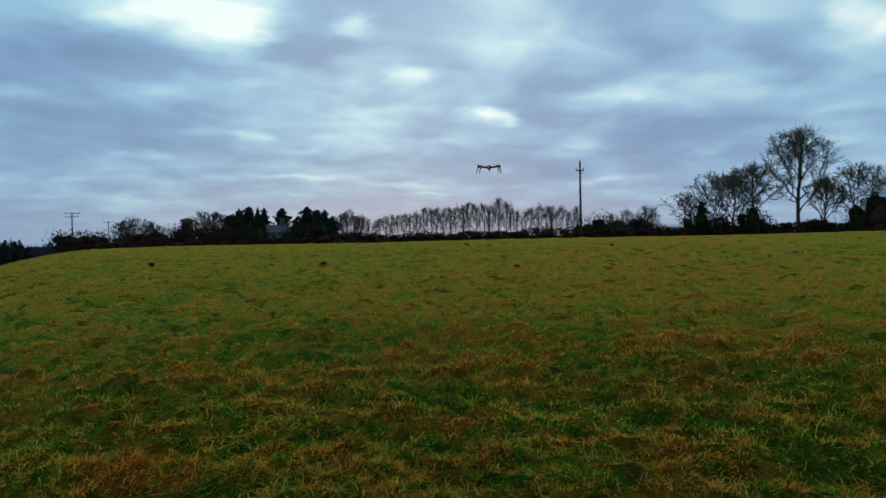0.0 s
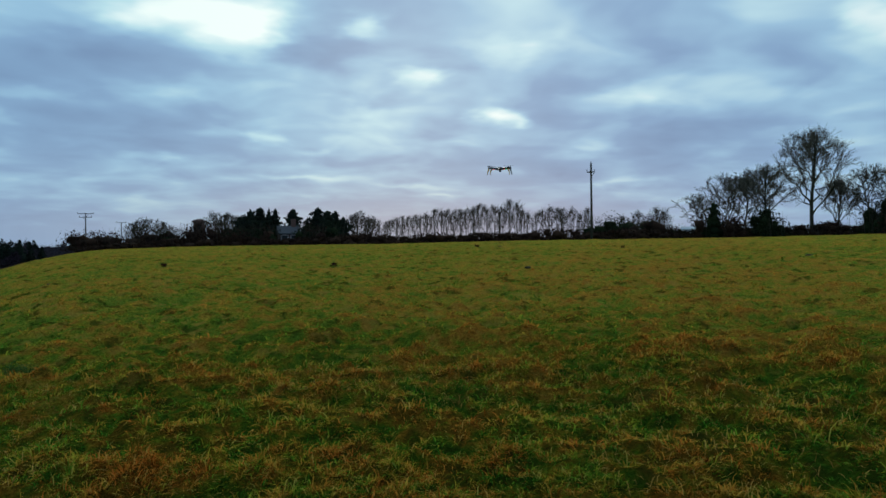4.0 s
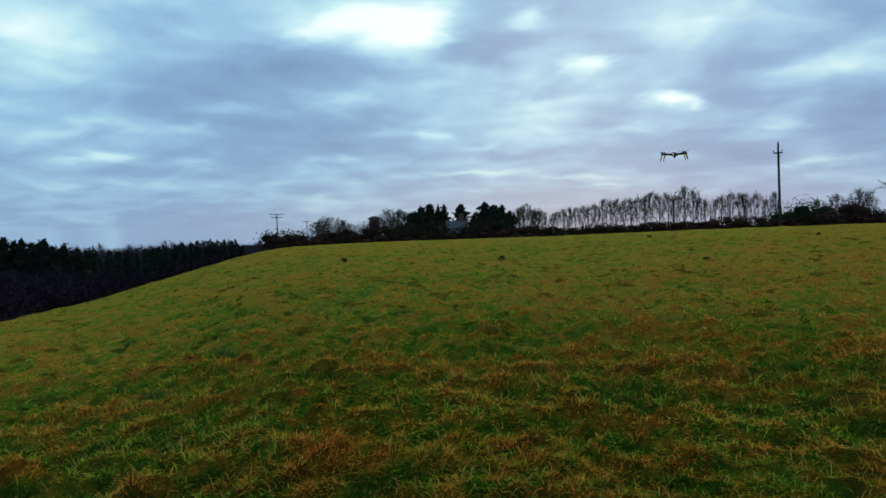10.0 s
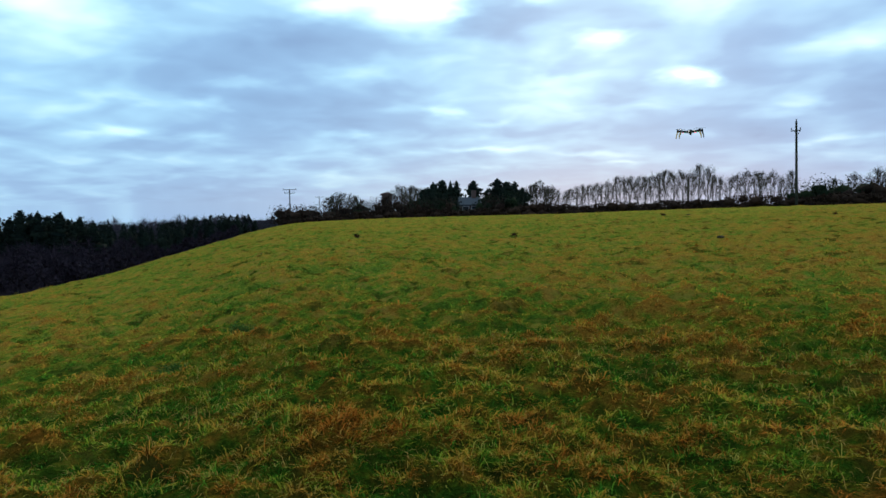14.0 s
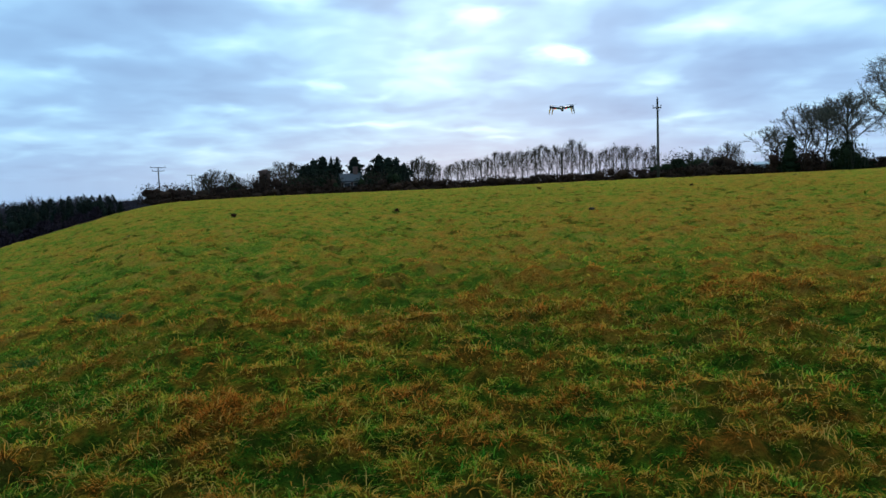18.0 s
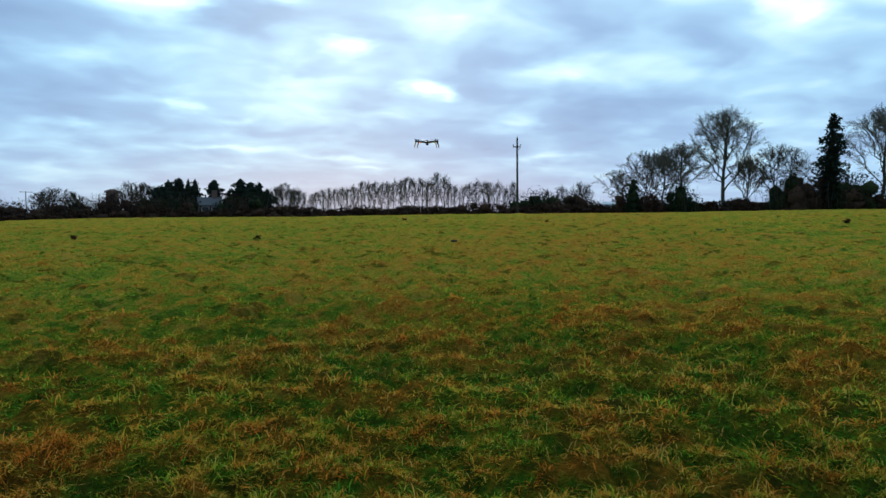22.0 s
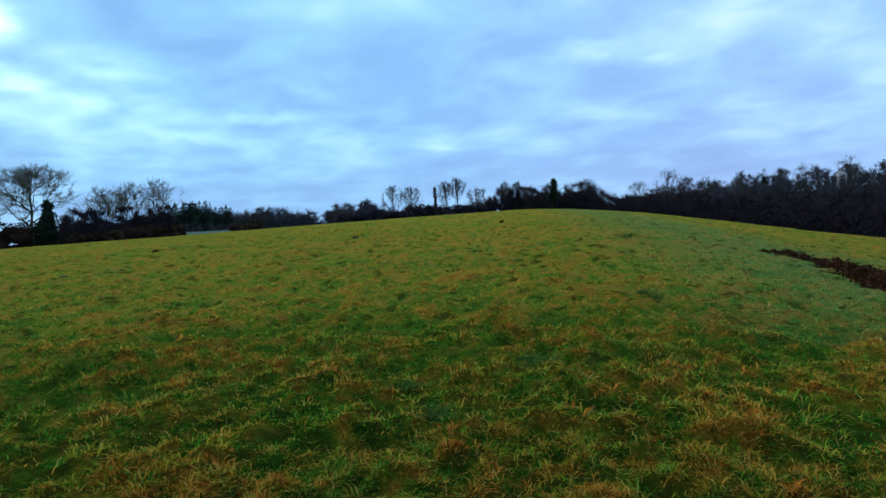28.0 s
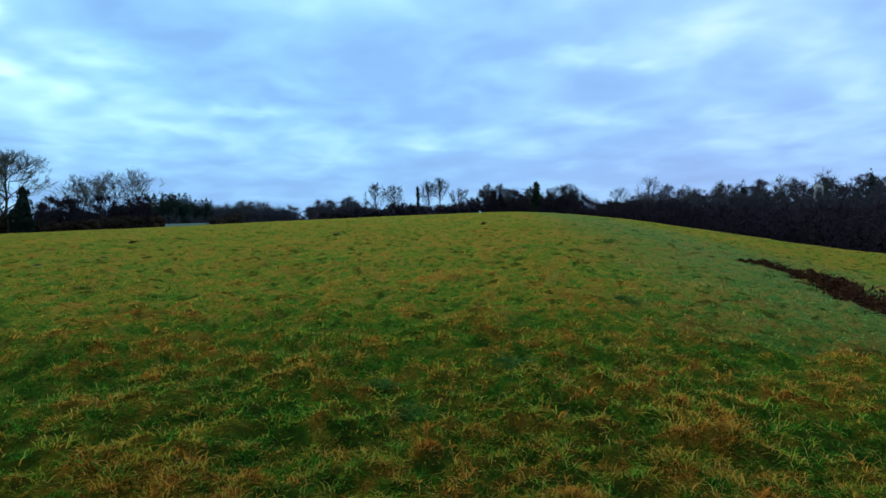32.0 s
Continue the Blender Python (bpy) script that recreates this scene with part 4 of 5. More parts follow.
hedge(41, -29.35, -9.11, 99, 99, 0.9, 1.3, "low ragged brown bramble hedge along the field")
hedge(42, -9.11, 12.15, 99, 98, 1.2, 1.3, "low ragged brown bramble hedge along the field")
hedge(43, 12.15, 38.46, 97, 92, 1.1, 1.2, "low ragged brown bramble hedge along the field", density=230)
hedge(46, 79.96, 92.62, 128, 134, 1.7, 2.0, "low dark thorn hedge on the brow", "far_brush", density=120, leaf=0.4)
hedge(47, 56.68, 66.81, 100, 106, 1.3, 1.6, "low ragged brown bramble hedge along the field")
hedge(44, 38.46, 57.70, 95, 96, 1.3, 2.6, "tall brown thorn hedge behind ivy-clad trees", density=260)


def woodland(seed, rows, label, mat="far_brush", spray=0.75, per=150):
    """A far wood as one mass: rows of bearing from, bearing to, distance from, distance to, trees, top from, top to in degrees, kind (0 bare, 1 conifer, 2 scrub)."""
    rng = np.random.default_rng(seed)
    segs, dots, twigs, hearts, girths = [], [], [], [], []
    for a0, a1, r0, r1, count, h0, h1, kind in rows:
        for _ in range(count):
            az, r = rng.uniform(a0, a1), math.sqrt(rng.uniform(r0 * r0, r1 * r1))
            p = np.array(spot(az, r, 0.3))
            h = max(tall(az, r, rng.uniform(h0, h1)), 2.0)
            segs.append((*p, 0.012 * h, *(p + [rng.normal(0, 0.4), rng.normal(0, 0.4), h * 0.62]), 0.03))
            if kind == 1:
                f = rng.random(per) ** 1.25
                w = (1 - f) ** 0.75 * h * 0.30 + 0.06
                a = rng.uniform(0, 6.28, per)
                q = rng.uniform(0.3, 1, per) * w
                dots.append(p + np.stack([q * np.cos(a), q * np.sin(a), f * h * 0.97], 1))
                for k in (0.15, 0.36, 0.56):
                    hearts.append(p + [0, 0, h * k])
                    girths.append([h * 0.17 * (1.05 - k), h * 0.17 * (1.05 - k), h * 0.2])
                continue
            # a crown of several rounded heads, each a fan of fine twigs
            crown = np.array([0.0, 0.0, h * (0.45 if kind == 2 else 0.62)])
            size = np.array([h * 0.42, h * 0.42, h * (0.5 if kind == 2 else 0.36)])
            heads = rng.normal(size=(5, 3))
            heads = heads / np.linalg.norm(heads, axis=1)[:, None] * size * 0.5
            c = p + crown + heads[rng.integers(0, 5, per)]
            d = rng.normal(size=(per, 3)) + [0, 0, 0.12]
            d = d / np.linalg.norm(d, axis=1)[:, None] * size * 0.52
            end = c + d * rng.uniform(0.6, 1.0, per)[:, None]
            end[:, 2] = np.minimum(end[:, 2], p[2] + h)
            twigs.append(np.concatenate([c + d * rng.uniform(-0.2, 0.35, per)[:, None], end], 1))
            for k in range(5):
                b = p + [0, 0, h * rng.uniform(0.15, 0.45)]
                segs.append((*b, 0.007 * h, *(p + crown + heads[k % 5] + rng.normal(0, 0.04, 3) * h), 0.03))
    pieces = [tubes(np.array(segs), 3), lumps(rng, hearts, girths, 0.34)] if hearts else [tubes(np.array(segs), 3)]
    if dots:
        dots = np.concatenate(dots)
        pieces.append(flakes(rng, dots, spray * np.ones(len(dots)), 0.3, 0.35))
    if twigs:
        pieces.append(slivers(rng, np.concatenate(twigs), spray * 0.19))
    return tagged(new("woodland", raw_mesh("woodland", *join(*pieces), M[mat])), label, "woodland", kind="stuff")


woodland(61, [(-68, -47.57, 150, 205, 170, -2.0, -0.8, 1), (-47.57, -41.50, 150, 205, 60, -2.2, -1.0, 1), (-41.5, -37.2, 170, 225, 40, -1.9, -1.2, 1), (-37.45, -31.88, 195, 225, 70, -1.7, -0.85, 1)], "dark conifer plantation in the valley", "fir", 0.6, 320)
for i, (az, top, wide) in enumerate(((-53.0, -0.15, 3.2), (-51.6, -0.7, 4.0), (-50.7, -0.15, 3.6), (-50.0, -0.45, 3.4), (-49.2, -0.55, 4.4), (-48.5, -0.05, 4.2), (-47.9, -0.35, 4.6), (-47.4, -0.2, 4.2), (-46.8, -0.45, 4.8),
                                     (-46.1, -0.25, 4.4), (-45.5, -0.75, 4.8), (-44.7, -0.65, 4.6), (-43.9, -1.1, 4.6))):
    r = 146 + (i * 13) % 9
    conifer(560 + i, spot(az, r, 0.1), tall(az, r, top - 0.4), wide * 1.25, "tall dark spruce at the edge of a valley plantation", "plantation spruces", taper=0.68, bare=0.0, spray=0.5, per=10)
woodland(62, [(-68, -33.40, 62, 135, 330, -4.6, -2.6, 2), (-68, -40.49, 100, 150, 120, -3.2, -1.6, 2)], "dark thorn scrub on the valley side", "far_brush", 0.85, 170)
woodland(67, [(-46.56, -26.32, 195, 280, 230, -1.6, -0.6, 2), (-46.56, -26.32, 210, 290, 40, -0.8, -0.4, 2)], "dark bare winter wood in the valley", "hazy_wood", 0.8, 170)
woodland(60, [(57.4, 66.6, 104, 122, 120, 0.4, 1.9, 2), (57.4, 66.2, 108, 124, 70, 1.4, 2.5, 2), (59.0, 66.0, 112, 128, 26, 2.4, 3.4, 0)], "dense maroon thorn copse under pale bare trees", "far_brush", 0.42, 420)
woodland(63, [(63.77, 85.02, 215, 300, 180, 1.2, 2.0, 2), (64.4, 69.6, 250, 290, 100, 2.2, 3.0, 2), (69.0, 73.6, 250, 290, 80, 1.9, 2.65, 2), (73.0, 77.0, 250, 290, 40, 1.6, 2.3, 2), (70.0, 84.0, 220, 270, 34, 1.9, 2.7, 0), (78.45, 81.99, 220, 240, 22, 1.9, 2.8, 0)], "distant wood behind the field, tinted blue-grey for haze", "hazy_wood", 0.9, 190)
woodland(64, [(91.91, 101.83, 140, 175, 130, 1.4, 2.6, 2), (94.64, 101.22, 140, 170, 50, 2.3, 3.0, 2), (92.62, 101.22, 140, 170, 26, 2.5, 3.3, 0)], "dark maroon copse on the brow", "far_brush", 0.55, 260)
woodland(65, [(100.21, 138, 95, 150, 300, -2.5, 0.6, 2)], "dark maroon thorn scrub below the brow", "far_brush", 0.8, 230)
woodland(68, [(101.22, 138, 150, 240, 260, 0.2, 1.7, 2), (102.23, 110.33, 240, 330, 90, 1.3, 2.1, 2)], "dark maroon winter wood on the near hillside", "far_brush", 1.0, 210)
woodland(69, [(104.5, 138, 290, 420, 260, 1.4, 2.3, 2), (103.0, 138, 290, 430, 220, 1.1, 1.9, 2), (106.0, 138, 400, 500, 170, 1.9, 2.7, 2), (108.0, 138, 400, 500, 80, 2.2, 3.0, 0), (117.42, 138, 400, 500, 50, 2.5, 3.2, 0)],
         "maroon winter wood covering the far hillside, greyed for haze", "hazy_wood", 0.85, 260)
woodland(59, [(65.8, 69.0, 236, 262, 60, 2.2, 3.1, 1), (69.0, 70.6, 240, 262, 22, 2.0, 2.6, 1)], "clump of dark pines on the distant mound", "fir", 0.7, 260)
woodland(66, [(111.34, 136, 420, 500, 4, 2.7, 3.1, 1), (121.87, 122.48, 420, 430, 1, 3.05, 3.1, 1)], "scattered conifers on the far hilltop", "fir", 1.0, 160)
for i, (az, r, top, spread, label) in enumerate([(84.01, 150, 3.45, 2.6, "bare tree on the brow"), (85.53, 150, 3.3, 2.6, "bare tree on the brow"), (88.47, 150, 3.5, 1.8, "slender bare tree on the brow"),
                                                 (89.48, 148, 3.75, 2.0, "round-topped bare tree on the brow"), (91.10, 152, 2.9, 2.4, "low bare tree on the brow"), (106.89, 240, 3.3, 5.0, "large bare tree above the far wood"), (104.46, 250, 2.5, 4.0, "bare tree above the far wood"),
                                                 (93.53, 150, 3.25, 1.5, "bare tree rising from the copse"), (94.54, 152, 3.2, 1.4, "bare tree rising from the copse"), (100.51, 150, 2.95, 2.4, "bare tree rising from the copse"), (72.98, 230, 2.3, 3.0, "far bare tree over the wood")]):
    bare_tree(700 + i, spot(az, r, 0.1), tall(az, r, top * 1.04), spread * 1.2, label, "trees on the brow", "twig", stems=1, first=0.6 if i == 3 else 0.3, limbs=9, dense=1.0)
conifer(720, spot(87.56, 148, 0.1), tall(87.56, 148, 3.1), 0.55, "narrow ivy-covered dead trunk", "ivy stumps", taper=0.3, bare=0.0, mat="ivy")
conifer(721, spot(97.68, 146, 0.1), tall(97.68, 146, 3.1), 1.7, "ivy-covered tree in the copse", "ivy stumps", taper=0.3, bare=0.2, mat="ivy")
bush(722, spot(85.63, 146, 0.1), (3.2, 3.2, tall(85.63, 146, 2.35)), "maroon thorn bush on the brow", "far_brush", group="brow bushes", n=1200)
for i, (az, top, wide) in enumerate(((97.17, 2.9, 3.0), (98.79, 2.8, 2.6), (95.35, 2.7, 2.4), (109.82, 2.6, 4.2), (112.35, 2.75, 4.6), (116.61, 3.05, 5.0), (119.44, 3.3, 5.4))):
    r = 146 if az < 101 else 330
    bare_tree(740 + i, spot(az, r, 0.1), tall(az, r, top), wide * (1 if r < 200 else 1.3), "round-headed bare tree over the dark wood", "trees over the far wood", "twig", stems=1, first=0.3, limbs=9, dense=0.85)
for i, (az, top, wide) in enumerate(((87.05, 1.7, 2.6), (89.07, 1.6, 2.8), (90.69, 1.75, 3.0), (83.61, 1.8, 3.0), (79.56, 1.7, 3.4))):
    bush(730 + i, spot(az, 146, 0.1), (wide, wide, tall(az, 146, top)), "maroon thorn bush on the brow", "far_brush", group="brow bushes", n=900)
bush(723, spot(71.56, 120, 0.1), (3.4, 3.4, tall(71.56, 120, 1.45)), "dark round thorn bush beyond the field", "brush", group="brow bushes", n=1200)


def far_meadow():
    """A pale grazed field that shows through the gap beyond the hedge."""
    a, r = np.meshgrid(np.radians(np.linspace(65.39, 72.37, 24)), np.linspace(150, 205, 12), indexing="ij")
    z = EYE + r * np.tan(np.radians(0.25 + 0.30 * (r - 150) / 55)) + 0.4 * value_noise(r * np.sin(a), r * np.cos(a), 0.1)
    i, j = np.meshgrid(np.arange(23), np.arange(11), indexing="ij")
    p = i * 12 + j
    t = np.concatenate([np.stack([p, p + 12, p + 13], -1).reshape(-1, 3), np.stack([p, p + 13, p + 1], -1).reshape(-1, 3)])
    ob = new("far_meadow", raw_mesh("far_meadow", np.stack([r * np.sin(a), r * np.cos(a), z], -1), t, M["meadow"]))
    return tagged(ob, "pale grazed meadow beyond the hedge", "field", kind="structure")


far_meadow()


# ---- dead bracken along the ditch ----
def bracken_bank(seed, start, end, wide, high):
    rng = np.random.default_rng(seed)
    a, b = np.array(start), np.array(end)
    n = 17000
    f = rng.random(n)
    across = np.array([-(b - a)[1], (b - a)[0]]) / np.linalg.norm(b - a)
    taper = np.clip(np.minimum(f * 6, 1), 0.25, 1)
    off = rng.normal(0, wide * 0.33, n) * taper + np.sin(f * 9) * 0.5
    p = a + (b - a) * f[:, None] + across * off[:, None]
    z0 = land(p[:, 0], p[:, 1])
    h = high * taper * (1 + 0.6 * value_noise(p[:, 0], p[:, 1], 0.8)) * np.clip(1 - (off / wide) ** 2, 0.15, 1)
    v1, t1 = flakes(rng, np.stack([p[:, 0], p[:, 1], z0 + h * rng.random(n) ** 0.7], 1), 0.11, -0.2, 0.3)
    m = 2200
    segs = np.stack([p[:m, 0], p[:m, 1], z0[:m], np.full(m, 0.012), p[:m, 0] + rng.normal(0, 0.2, m), p[:m, 1] + rng.normal(0, 0.2, m), z0[:m] + h[:m] * 0.95, np.full(m, 0.005)], 1)
    v, t = join((v1, t1), tubes(segs, 3))
    return tagged(new("bracken", raw_mesh("bracken", v, t, M["bracken"])), "strip of dead brown bracken along a ditch", "bracken", kind="stuff")


bracken_bank(71, DITCH[0], DITCH[1], 0.42, 0.32)


# ---- poles ----
def box(bm, size, at, turn=None, bevel=0.0):
    made = bmesh.ops.create_cube(bm, size=1.0)["verts"]
    m = Matrix.Translation(at) @ (turn or Matrix.Identity(4)) @ Matrix.Diagonal((*size, 1))
    bmesh.ops.transform(bm, matrix=m, verts=made)
    if bevel:
        edges = {e for v in made for e in v.link_edges}
        bmesh.ops.bevel(bm, geom=list(edges), offset=bevel, segments=2, affect="EDGES")
    return bm


def rod(bm, p, q, r0, r1, sides=12):
    p, q = Vector(p), Vector(q)
    made = bmesh.ops.create_cone(bm, cap_ends=True, segments=sides, radius1=r0, radius2=r1, depth=(q - p).length)["verts"]
    m = Matrix.Translation((p + q) / 2) @ (q - p).to_track_quat("Z", "Y").to_matrix().to_4x4()
    bmesh.ops.transform(bm, matrix=m, verts=made)
    return bm


def utility_pole(place, height, lean, arms, label, turn=0.0):
    pole = thing("utility_pole", label, "utility pole", place, turn, "utility poles")
    part("post", rod(bmesh.new(), (0, 0, -0.4), (lean, 0, height), 0.17, 0.115, 14), M["pole"], pole)
    for drop, half in arms:
        x = lean * (1 - drop / height)
        arm = part("crossarm", box(bmesh.new(), (half * 2, 0.11, 0.13), (x, -0.16, height - drop), bevel=0.012), M["pole"], pole)
        for s in (-0.92, 0.92):
            part("insulator", rod(rod(bmesh.new(), (x + s * half, -0.16, height - drop + 0.06), (x + s * half, -0.16, height - drop + 0.2), 0.035, 0.03),
                                  (x + s * half, -0.16, height - drop + 0.2), (x + s * half, -0.16, height - drop + 0.34), 0.075, 0.05), M["ceramic"], arm, "brown ceramic insulator")
        for s in (-0.5, 0.5):
            part("brace", rod(bmesh.new(), (x + s * half, -0.12, height - drop), (x, -0.1, height - drop - half * 0.5), 0.02, 0.02, 8), M["steel"], arm, "thin steel brace")
    return pole


r = 92
pole = utility_pole(spot(11.69, r), tall(11.69, r, 5.15), -0.25, [(1.15, 0.55)], "tall weathered wooden utility pole with a short crossarm", -30)
part("cap", rod(bmesh.new(), (-0.25, 0, tall(11.69, r, 5.15)), (-0.25, 0, tall(11.69, r, 5.15) + 0.25), 0.07, 0.05), M["ceramic"], pole)
part("bracket", rod(bmesh.new(), (-0.23, -0.12, tall(11.69, r, 5.15) - 1.9), (0.35, -0.3, tall(11.69, r, 5.15) - 1.2), 0.03, 0.03, 8), M["steel"], pole)
r = 175
utility_pole(spot(-29.05, r), tall(-29.05, r, 0.92), 0.0, [(0.15, 1.7), (1.0, 1.35)], "wooden utility pole with two wide crossarms", 28)
r = 240
utility_pole(spot(-26.62, r), tall(-26.62, r, 0.28), 0.0, [(0.2, 1.5)], "distant wooden utility pole with one crossarm", 26)
r = 116
utility_pole(spot(3.95, r), tall(3.95, r, 1.35), 0.0, [], "short wooden pole among bare trees")


# ---- buildings ----
def gable(bm, w, d, h0, h1, over):
    """A pitched roof with thickness."""
    x, y = w / 2 + over, d / 2 + over
    low = [bm.verts.new(p) for p in ((-x, -y, h0), (x, -y, h0), (x, 0, h1), (-x, 0, h1), (-x, y, h0), (x, y, h0))]
    up = [bm.verts.new(v.co + Vector((0, 0, 0.18))) for v in low]
    for a, b, c, e in ((0, 1, 2, 3), (3, 2, 5, 4)):
        bm.faces.new([up[a], up[b], up[c], up[e]])
        bm.faces.new([low[e], low[c], low[b], low[a]])
    for a, b in ((0, 1), (1, 2), (2, 5), (5, 4), (4, 3), (3, 0)):
        bm.faces.new([low[a], low[b], up[b], up[a]])
    return bm


def walls(bm, w, d, h0, h1):
    x, y = w / 2, d / 2
    v = [bm.verts.new(p) for p in ((-x, -y, -0.6), (x, -y, -0.6), (x, y, -0.6), (-x, y, -0.6), (-x, -y, h0), (x, -y, h0), (x, y, h0), (-x, y, h0), (-x, 0, h1), (x, 0, h1))]
    for f in ((0, 1, 5, 4), (2, 3, 7, 6), (1, 2, 6, 9, 5), (3, 0, 4, 8, 7), (0, 3, 2, 1)):
        bm.faces.new([v[i] for i in f])
    return bm


def house(place, turn, w, d, h0, h1, wall, roof, label, windows=2, chimney=True, name="house"):
    ob = thing(name, label, "house" if name == "house" else name, place, turn)
    part("wall", walls(bmesh.new(), w, d, h0, h1 - 0.1), M[wall], ob)
    top = part("roof", gable(bmesh.new(), w, d, h0, h1, 0.3), M[roof], ob)
    if chimney:
        part("chimney", box(bmesh.new(), (0.7, 0.7, 1.6), (w * 0.28, 0, h1 + 0.4), bevel=0.03), M["brick"], top)
    for i in range(windows):
        x = (i - (windows - 1) / 2) * w / max(windows, 1)
        win = part("window", box(bmesh.new(), (1.1, 0.1, 1.2), (x, -d / 2 - 0.03, h0 * 0.62), bevel=0.02), M["render"], ob)
        part("pane", box(bmesh.new(), (0.9, 0.04, 1.0), (x, -d / 2 - 0.1, h0 * 0.62)), M["pane"], win)
    return ob


at = spot(-13.95, 104.5)
house(at, 20, 2.8, 3.6, tall(-13.95, 104.5, -0.6), tall(-13.95, 104.5, 0.0), "brick", "slate", "brick house with a slate roof between conifers")
# a square water tower with a flat cap
at = spot(-20.95, 128)
h = tall(-20.95, 128, 0.5)
tower = thing("water_tower", "dark square brick tower with an overhanging cap", "tower", at, 20)
part("shaft", box(bmesh.new(), (1.9, 1.9, h + 0.5), (0, 0, h / 2 - 0.25), bevel=0.03), M["brick"], tower)
cap = part("cap", box(bmesh.new(), (2.5, 2.5, 0.3), (0, 0, h - 0.3), bevel=0.04), M["brick"], tower)
part("roof", rod(bmesh.new(), (0, 0, h - 0.13), (0, 0, h + 0.2), 1.2, 0.3, 4), M["brick"], cap)
part("window", box(bmesh.new(), (0.6, 0.08, 0.7), (0, -0.96, h - 1.3)), M["pane"], tower)
at = spot(19.74, 104)
house(at, -20, 3.2, 3.0, 1.2, tall(19.74, 104, 0.05), "sheet", "sheet", "pale grey metal-clad shed behind the hedge", 1, False, "shed")
for az, r, up in ((119.03, 398, 2.15),):
    at = spot(az, r)
    z = tall(az, r, up)
    house((at.x, at.y, at.z), az + 180 + 20, 4, 4, z - 1.8, z, "render", "slate", "pale house among trees on the far hillside", 2)


# ---- molehills and dock stalks in the field ----
def molehill(seed, place, wide):
    rng = np.random.default_rng(seed)
    bm = bmesh.new()
    bmesh.ops.create_icosphere(bm, subdivisions=2, radius=1.0)
    for v in bm.verts:
        k = 1 + rng.normal(0, 0.09)
        v.co = Vector((v.co.x * wide * k, v.co.y * wide * k, v.co.z * wide * 0.45 * k))
    ob = part("molehill", bm, M["soil"])
    ob.matrix_basis = pose(*place)
    return tagged(ob, "small dark molehill of loose soil", "molehill", "molehills")


rng = np.random.default_rng(21)
for i in range(26):
    molehill(800 + i, spot(rng.uniform(-34, 112), rng.uniform(22, 80), 0.03), rng.uniform(0.09, 0.19))


def dock(seed, place, size):
    rng = np.random.default_rng(seed)
    n = 46
    a, e = rng.uniform(0, 6.28, n), rng.uniform(0.25, 1.35, n)
    tip = np.stack([np.cos(a) * np.cos(e), np.sin(a) * np.cos(e), np.sin(e)], 1) * size * rng.uniform(0.5, 1.1, n)[:, None]
    segs = np.concatenate([np.zeros((n, 3)), np.full((n, 1), 0.012), tip, np.full((n, 1), 0.005)], 1)
    ob = thing("dock_plant", "dark clump of withered dock stalks in the grass", "plant", place, group="dock plants")
    part("stem_clump", raw_mesh("stem_clump", *tubes(segs, 3), M["bracken"]), None, ob)
    part("foliage", raw_mesh("foliage", *flakes(rng, tip * rng.uniform(0.4, 1, n)[:, None], 0.12), M["bracken"]), None, ob)
    return ob


for i, (az, r, size) in enumerate(((-23.58, 30, 0.45), (-10.12, 28, 0.5), (2.02, 52, 0.55), (-30.37, 26, 0.4), (36.44, 34, 0.5), (64.78, 33, 0.5), (93.12, 40, 0.5), (14.17, 40, 0.5))):
    dock(830 + i, spot(az, r), size * 0.42)


def rush(seed, place, size):
    """A tuft of stiff blue-green rushes."""
    rng = np.random.default_rng(seed)
    n = 70
    a, e = rng.uniform(0, 6.28, n), rng.uniform(0.35, 1.3, n)
    foot = np.stack([rng.normal(0, 0.3, n), rng.normal(0, 0.3, n), np.full(n, -0.03)], 1) * size
    d = np.stack([np.cos(a) * np.cos(e), np.sin(a) * np.cos(e), np.sin(e)], 1) * (size * rng.uniform(0.4, 1.0, n))[:, None]
    bend = foot + d * 0.6
    tip = foot + d + np.stack([np.cos(a) * 0.2, np.sin(a) * 0.2, np.full(n, -0.12)], 1) * size
    one = np.full((n, 1), 0.0035)
    data = raw_mesh("rush_tuft", *join(tubes(np.concatenate([foot, one, bend, one], 1), 3), tubes(np.concatenate([bend, one, tip, one * 0.3], 1), 3)), M["rush"])
    ob = new("rush_tuft", data)
    ob.matrix_basis = pose(*place)
    return tagged(ob, "tuft of stiff blue-green rushes in the grass", "plant", "rush tufts", kind="stuff")


for i, (az, r, size) in enumerate(((-33.2, 9.2, 0.22), (-38.4, 8.2, 0.22), (-32.4, 9.6, 0.18), (95.7, 6.5, 0.20), (86.7, 5.4, 0.20), (103.4, 22.2, 0.30), (105.2, 10.8, 0.22), (84.0, 6.2, 0.16),
                                    (94.6, 6.7, 0.16), (104.2, 11.1, 0.16))):
    rush(860 + i, spot(az, r), size)


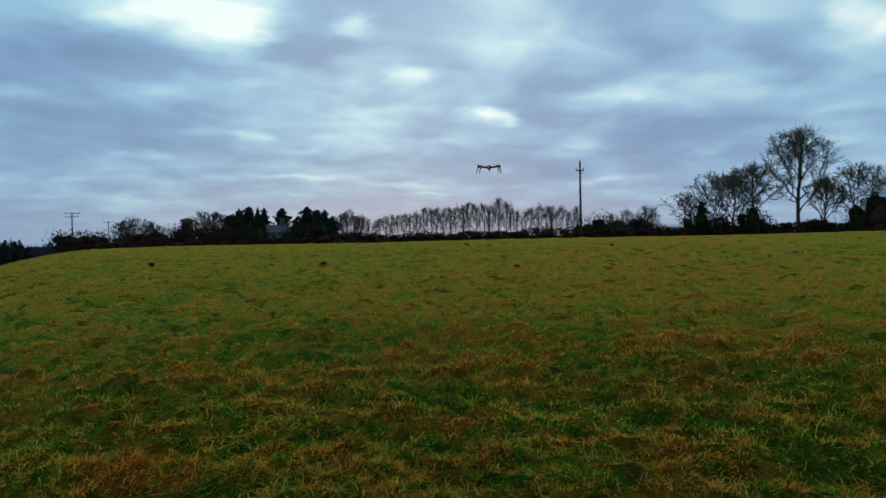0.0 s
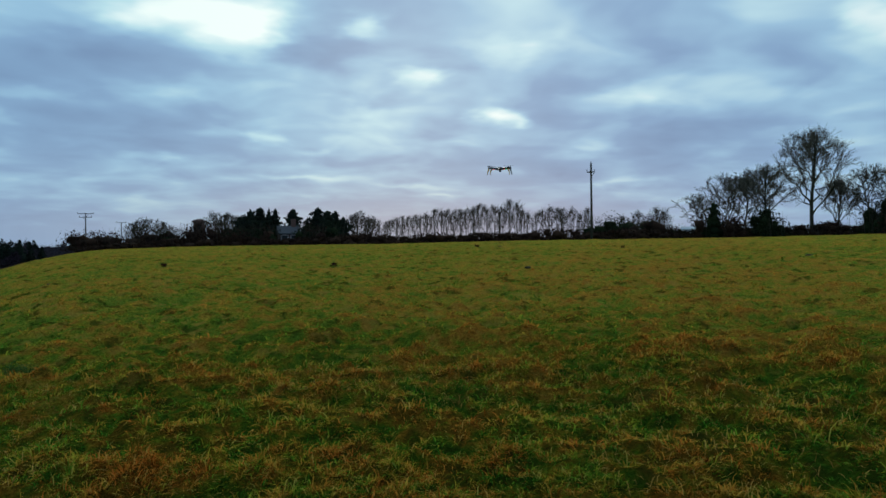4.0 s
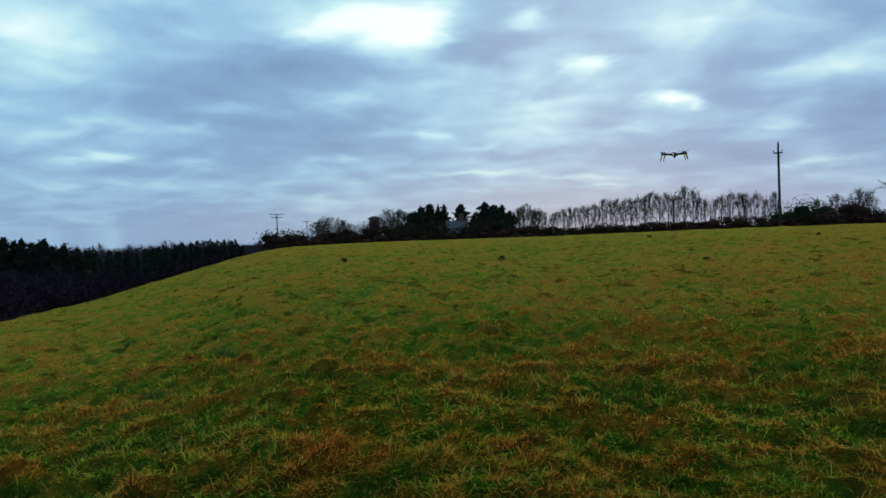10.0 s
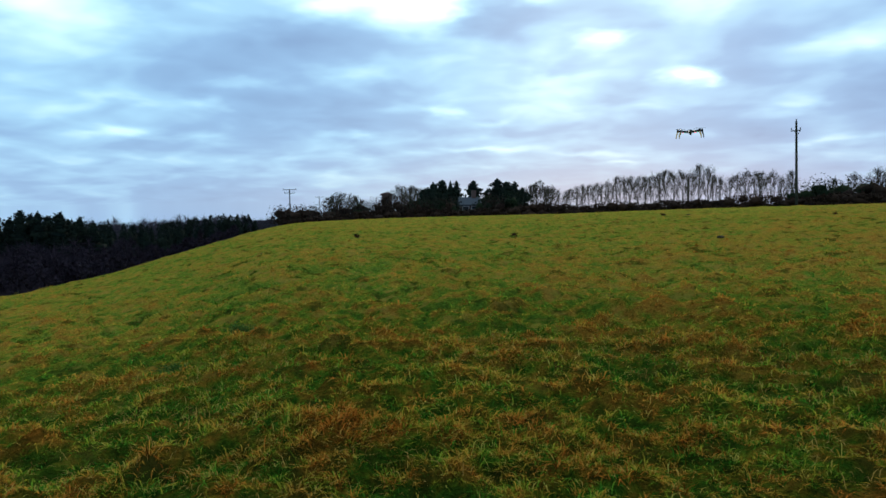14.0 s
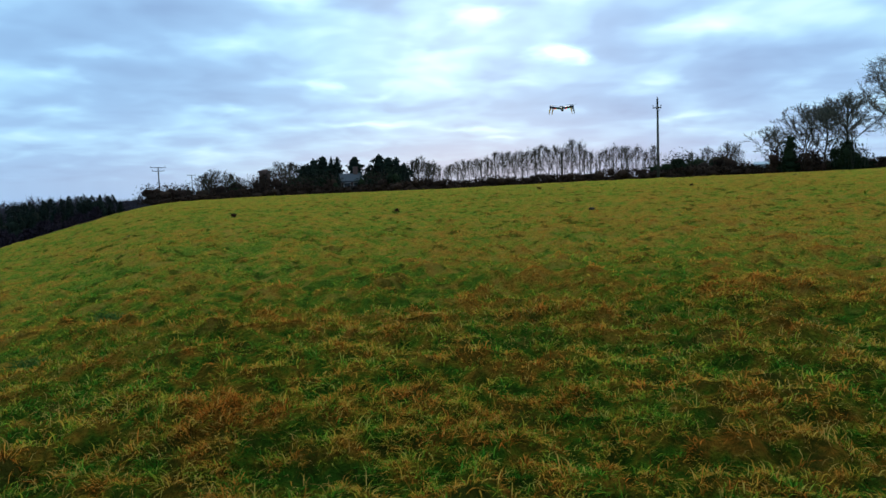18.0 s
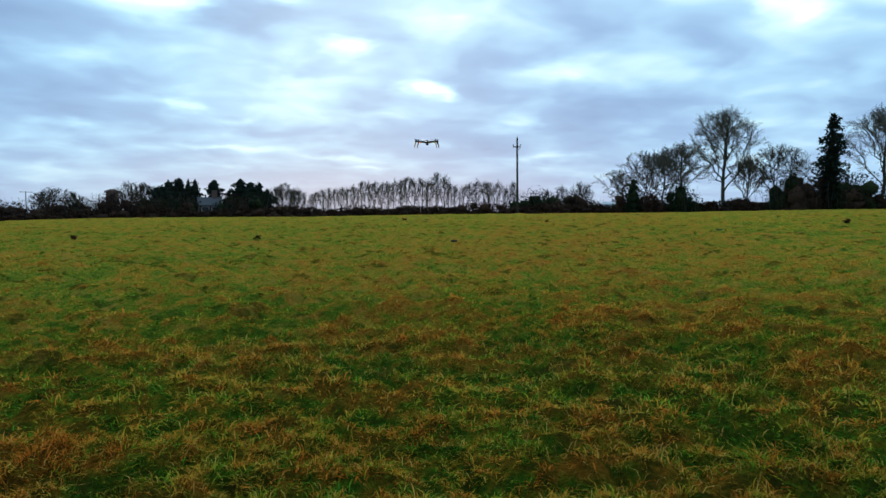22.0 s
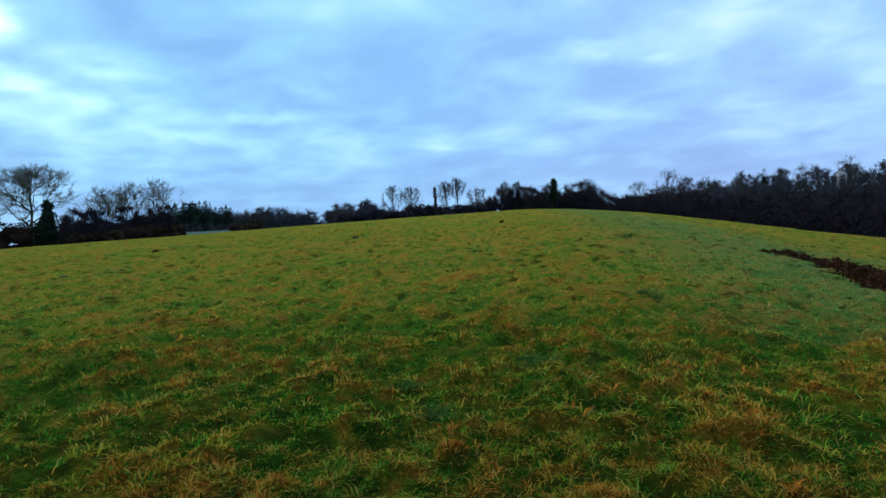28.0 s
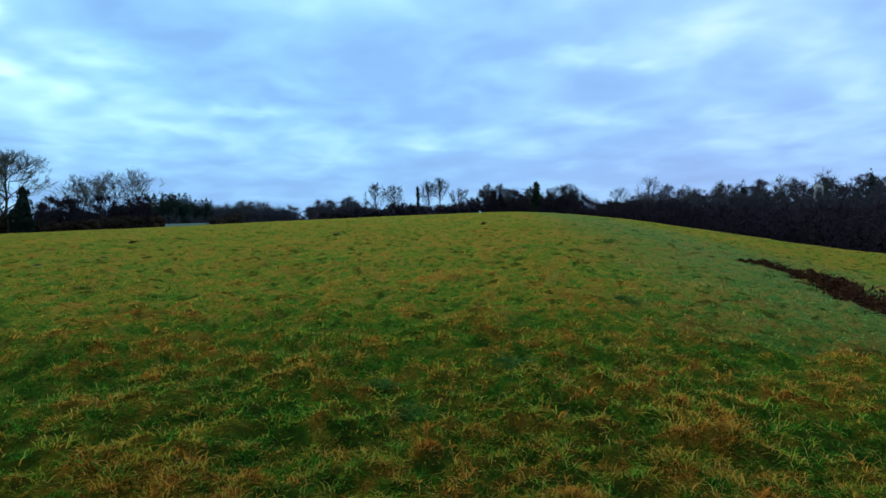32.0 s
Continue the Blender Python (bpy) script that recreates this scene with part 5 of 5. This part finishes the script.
# ---- the quadcopter ----
def quadcopter(place, turn, tilt):
    ob = thing("quadcopter", "black quadcopter with yellow and black legs hovering over the field", "drone")
    ob.matrix_basis = pose(*place, tilt, 0, turn)
    body = bmesh.new()
    bmesh.ops.create_uvsphere(body, u_segments=20, v_segments=12, radius=1.0)
    for v in body.verts:
        v.co = Vector((v.co.x * 0.085 * (1 - 0.25 * abs(v.co.z)), v.co.y * 0.125, v.co.z * 0.036 + 0.004))
    part("body", body, M["carbon"], ob)
    part("battery_cover", box(bmesh.new(), (0.075, 0.14, 0.03), (0, -0.01, 0.03), bevel=0.01), M["carbon"], ob)
    part("camera_mount", box(bmesh.new(), (0.05, 0.05, 0.035), (0, 0.06, -0.045), bevel=0.008), M["carbon"], ob)
    part("status_light", rod(bmesh.new(), (0, -0.126, 0.01), (0, -0.136, 0.01), 0.007, 0.006), M["white"], ob)
    for sx in (-1, 1):
        for sy in (-1, 1):
            tip = Vector((sx * 0.205, sy * 0.175, 0.022))
            arm = part("arm", rod(bmesh.new(), (sx * 0.05, sy * 0.06, 0.004), tip, 0.024, 0.017, 10), M["carbon"], ob)
            front = sy < 0
            part("lamp", box(bmesh.new(), (0.04, 0.010, 0.008), (sx * 0.115, sy * 0.112, -0.012), bevel=0.003), M["red" if front else "green"], arm, "red light strip" if front else "green light strip")
            motor = part("motor", rod(rod(bmesh.new(), tip - Vector((0, 0, 0.018)), tip + Vector((0, 0, 0.026)), 0.024, 0.022, 16), tip + Vector((0, 0, 0.026)), tip + Vector((0, 0, 0.045)), 0.006, 0.005, 8), M["carbon"], ob)
            blade = bmesh.new()
            a = (0.3 + sx * 0.5 + sy * 0.9)
            for k in (0, math.pi):
                m = Matrix.Rotation(a + k, 4, "Z") @ Matrix.Rotation(0.2, 4, "X")
                box(blade, (0.105, 0.018, 0.003), tip + Vector((math.cos(a + k), math.sin(a + k), 0)) * 0.056 + Vector((0, 0, 0.04)), m, 0.001)
            part("propeller", blade, M["carbon"], motor, "two-bladed black propeller")
            leg = bmesh.new()
            out = Vector((sx, sy * 0.6, 0)).normalized()
            pts = [tip + out * x - Vector((0, 0, z)) for x, z in ((-0.012, 0.0), (0.008, 0.035), (0.024, 0.075), (0.034, 0.115), (0.036, 0.15))]
            for k in range(4):
                rod(leg, pts[k], pts[k + 1], 0.019 - 0.0032 * k, 0.019 - 0.0032 * (k + 1), 8)
            part("leg", leg, M["yellow" if sx * sy < 0 or front else "carbon"] if not (sx < 0 and sy < 0) else M["yellow"], ob, "curved landing leg")
    return ob


at = radians(3.9)
quadcopter((14.5 * math.sin(at), 14.5 * math.cos(at), EYE + 14.5 * math.tan(radians(5.0))), -12.0, 4.0)
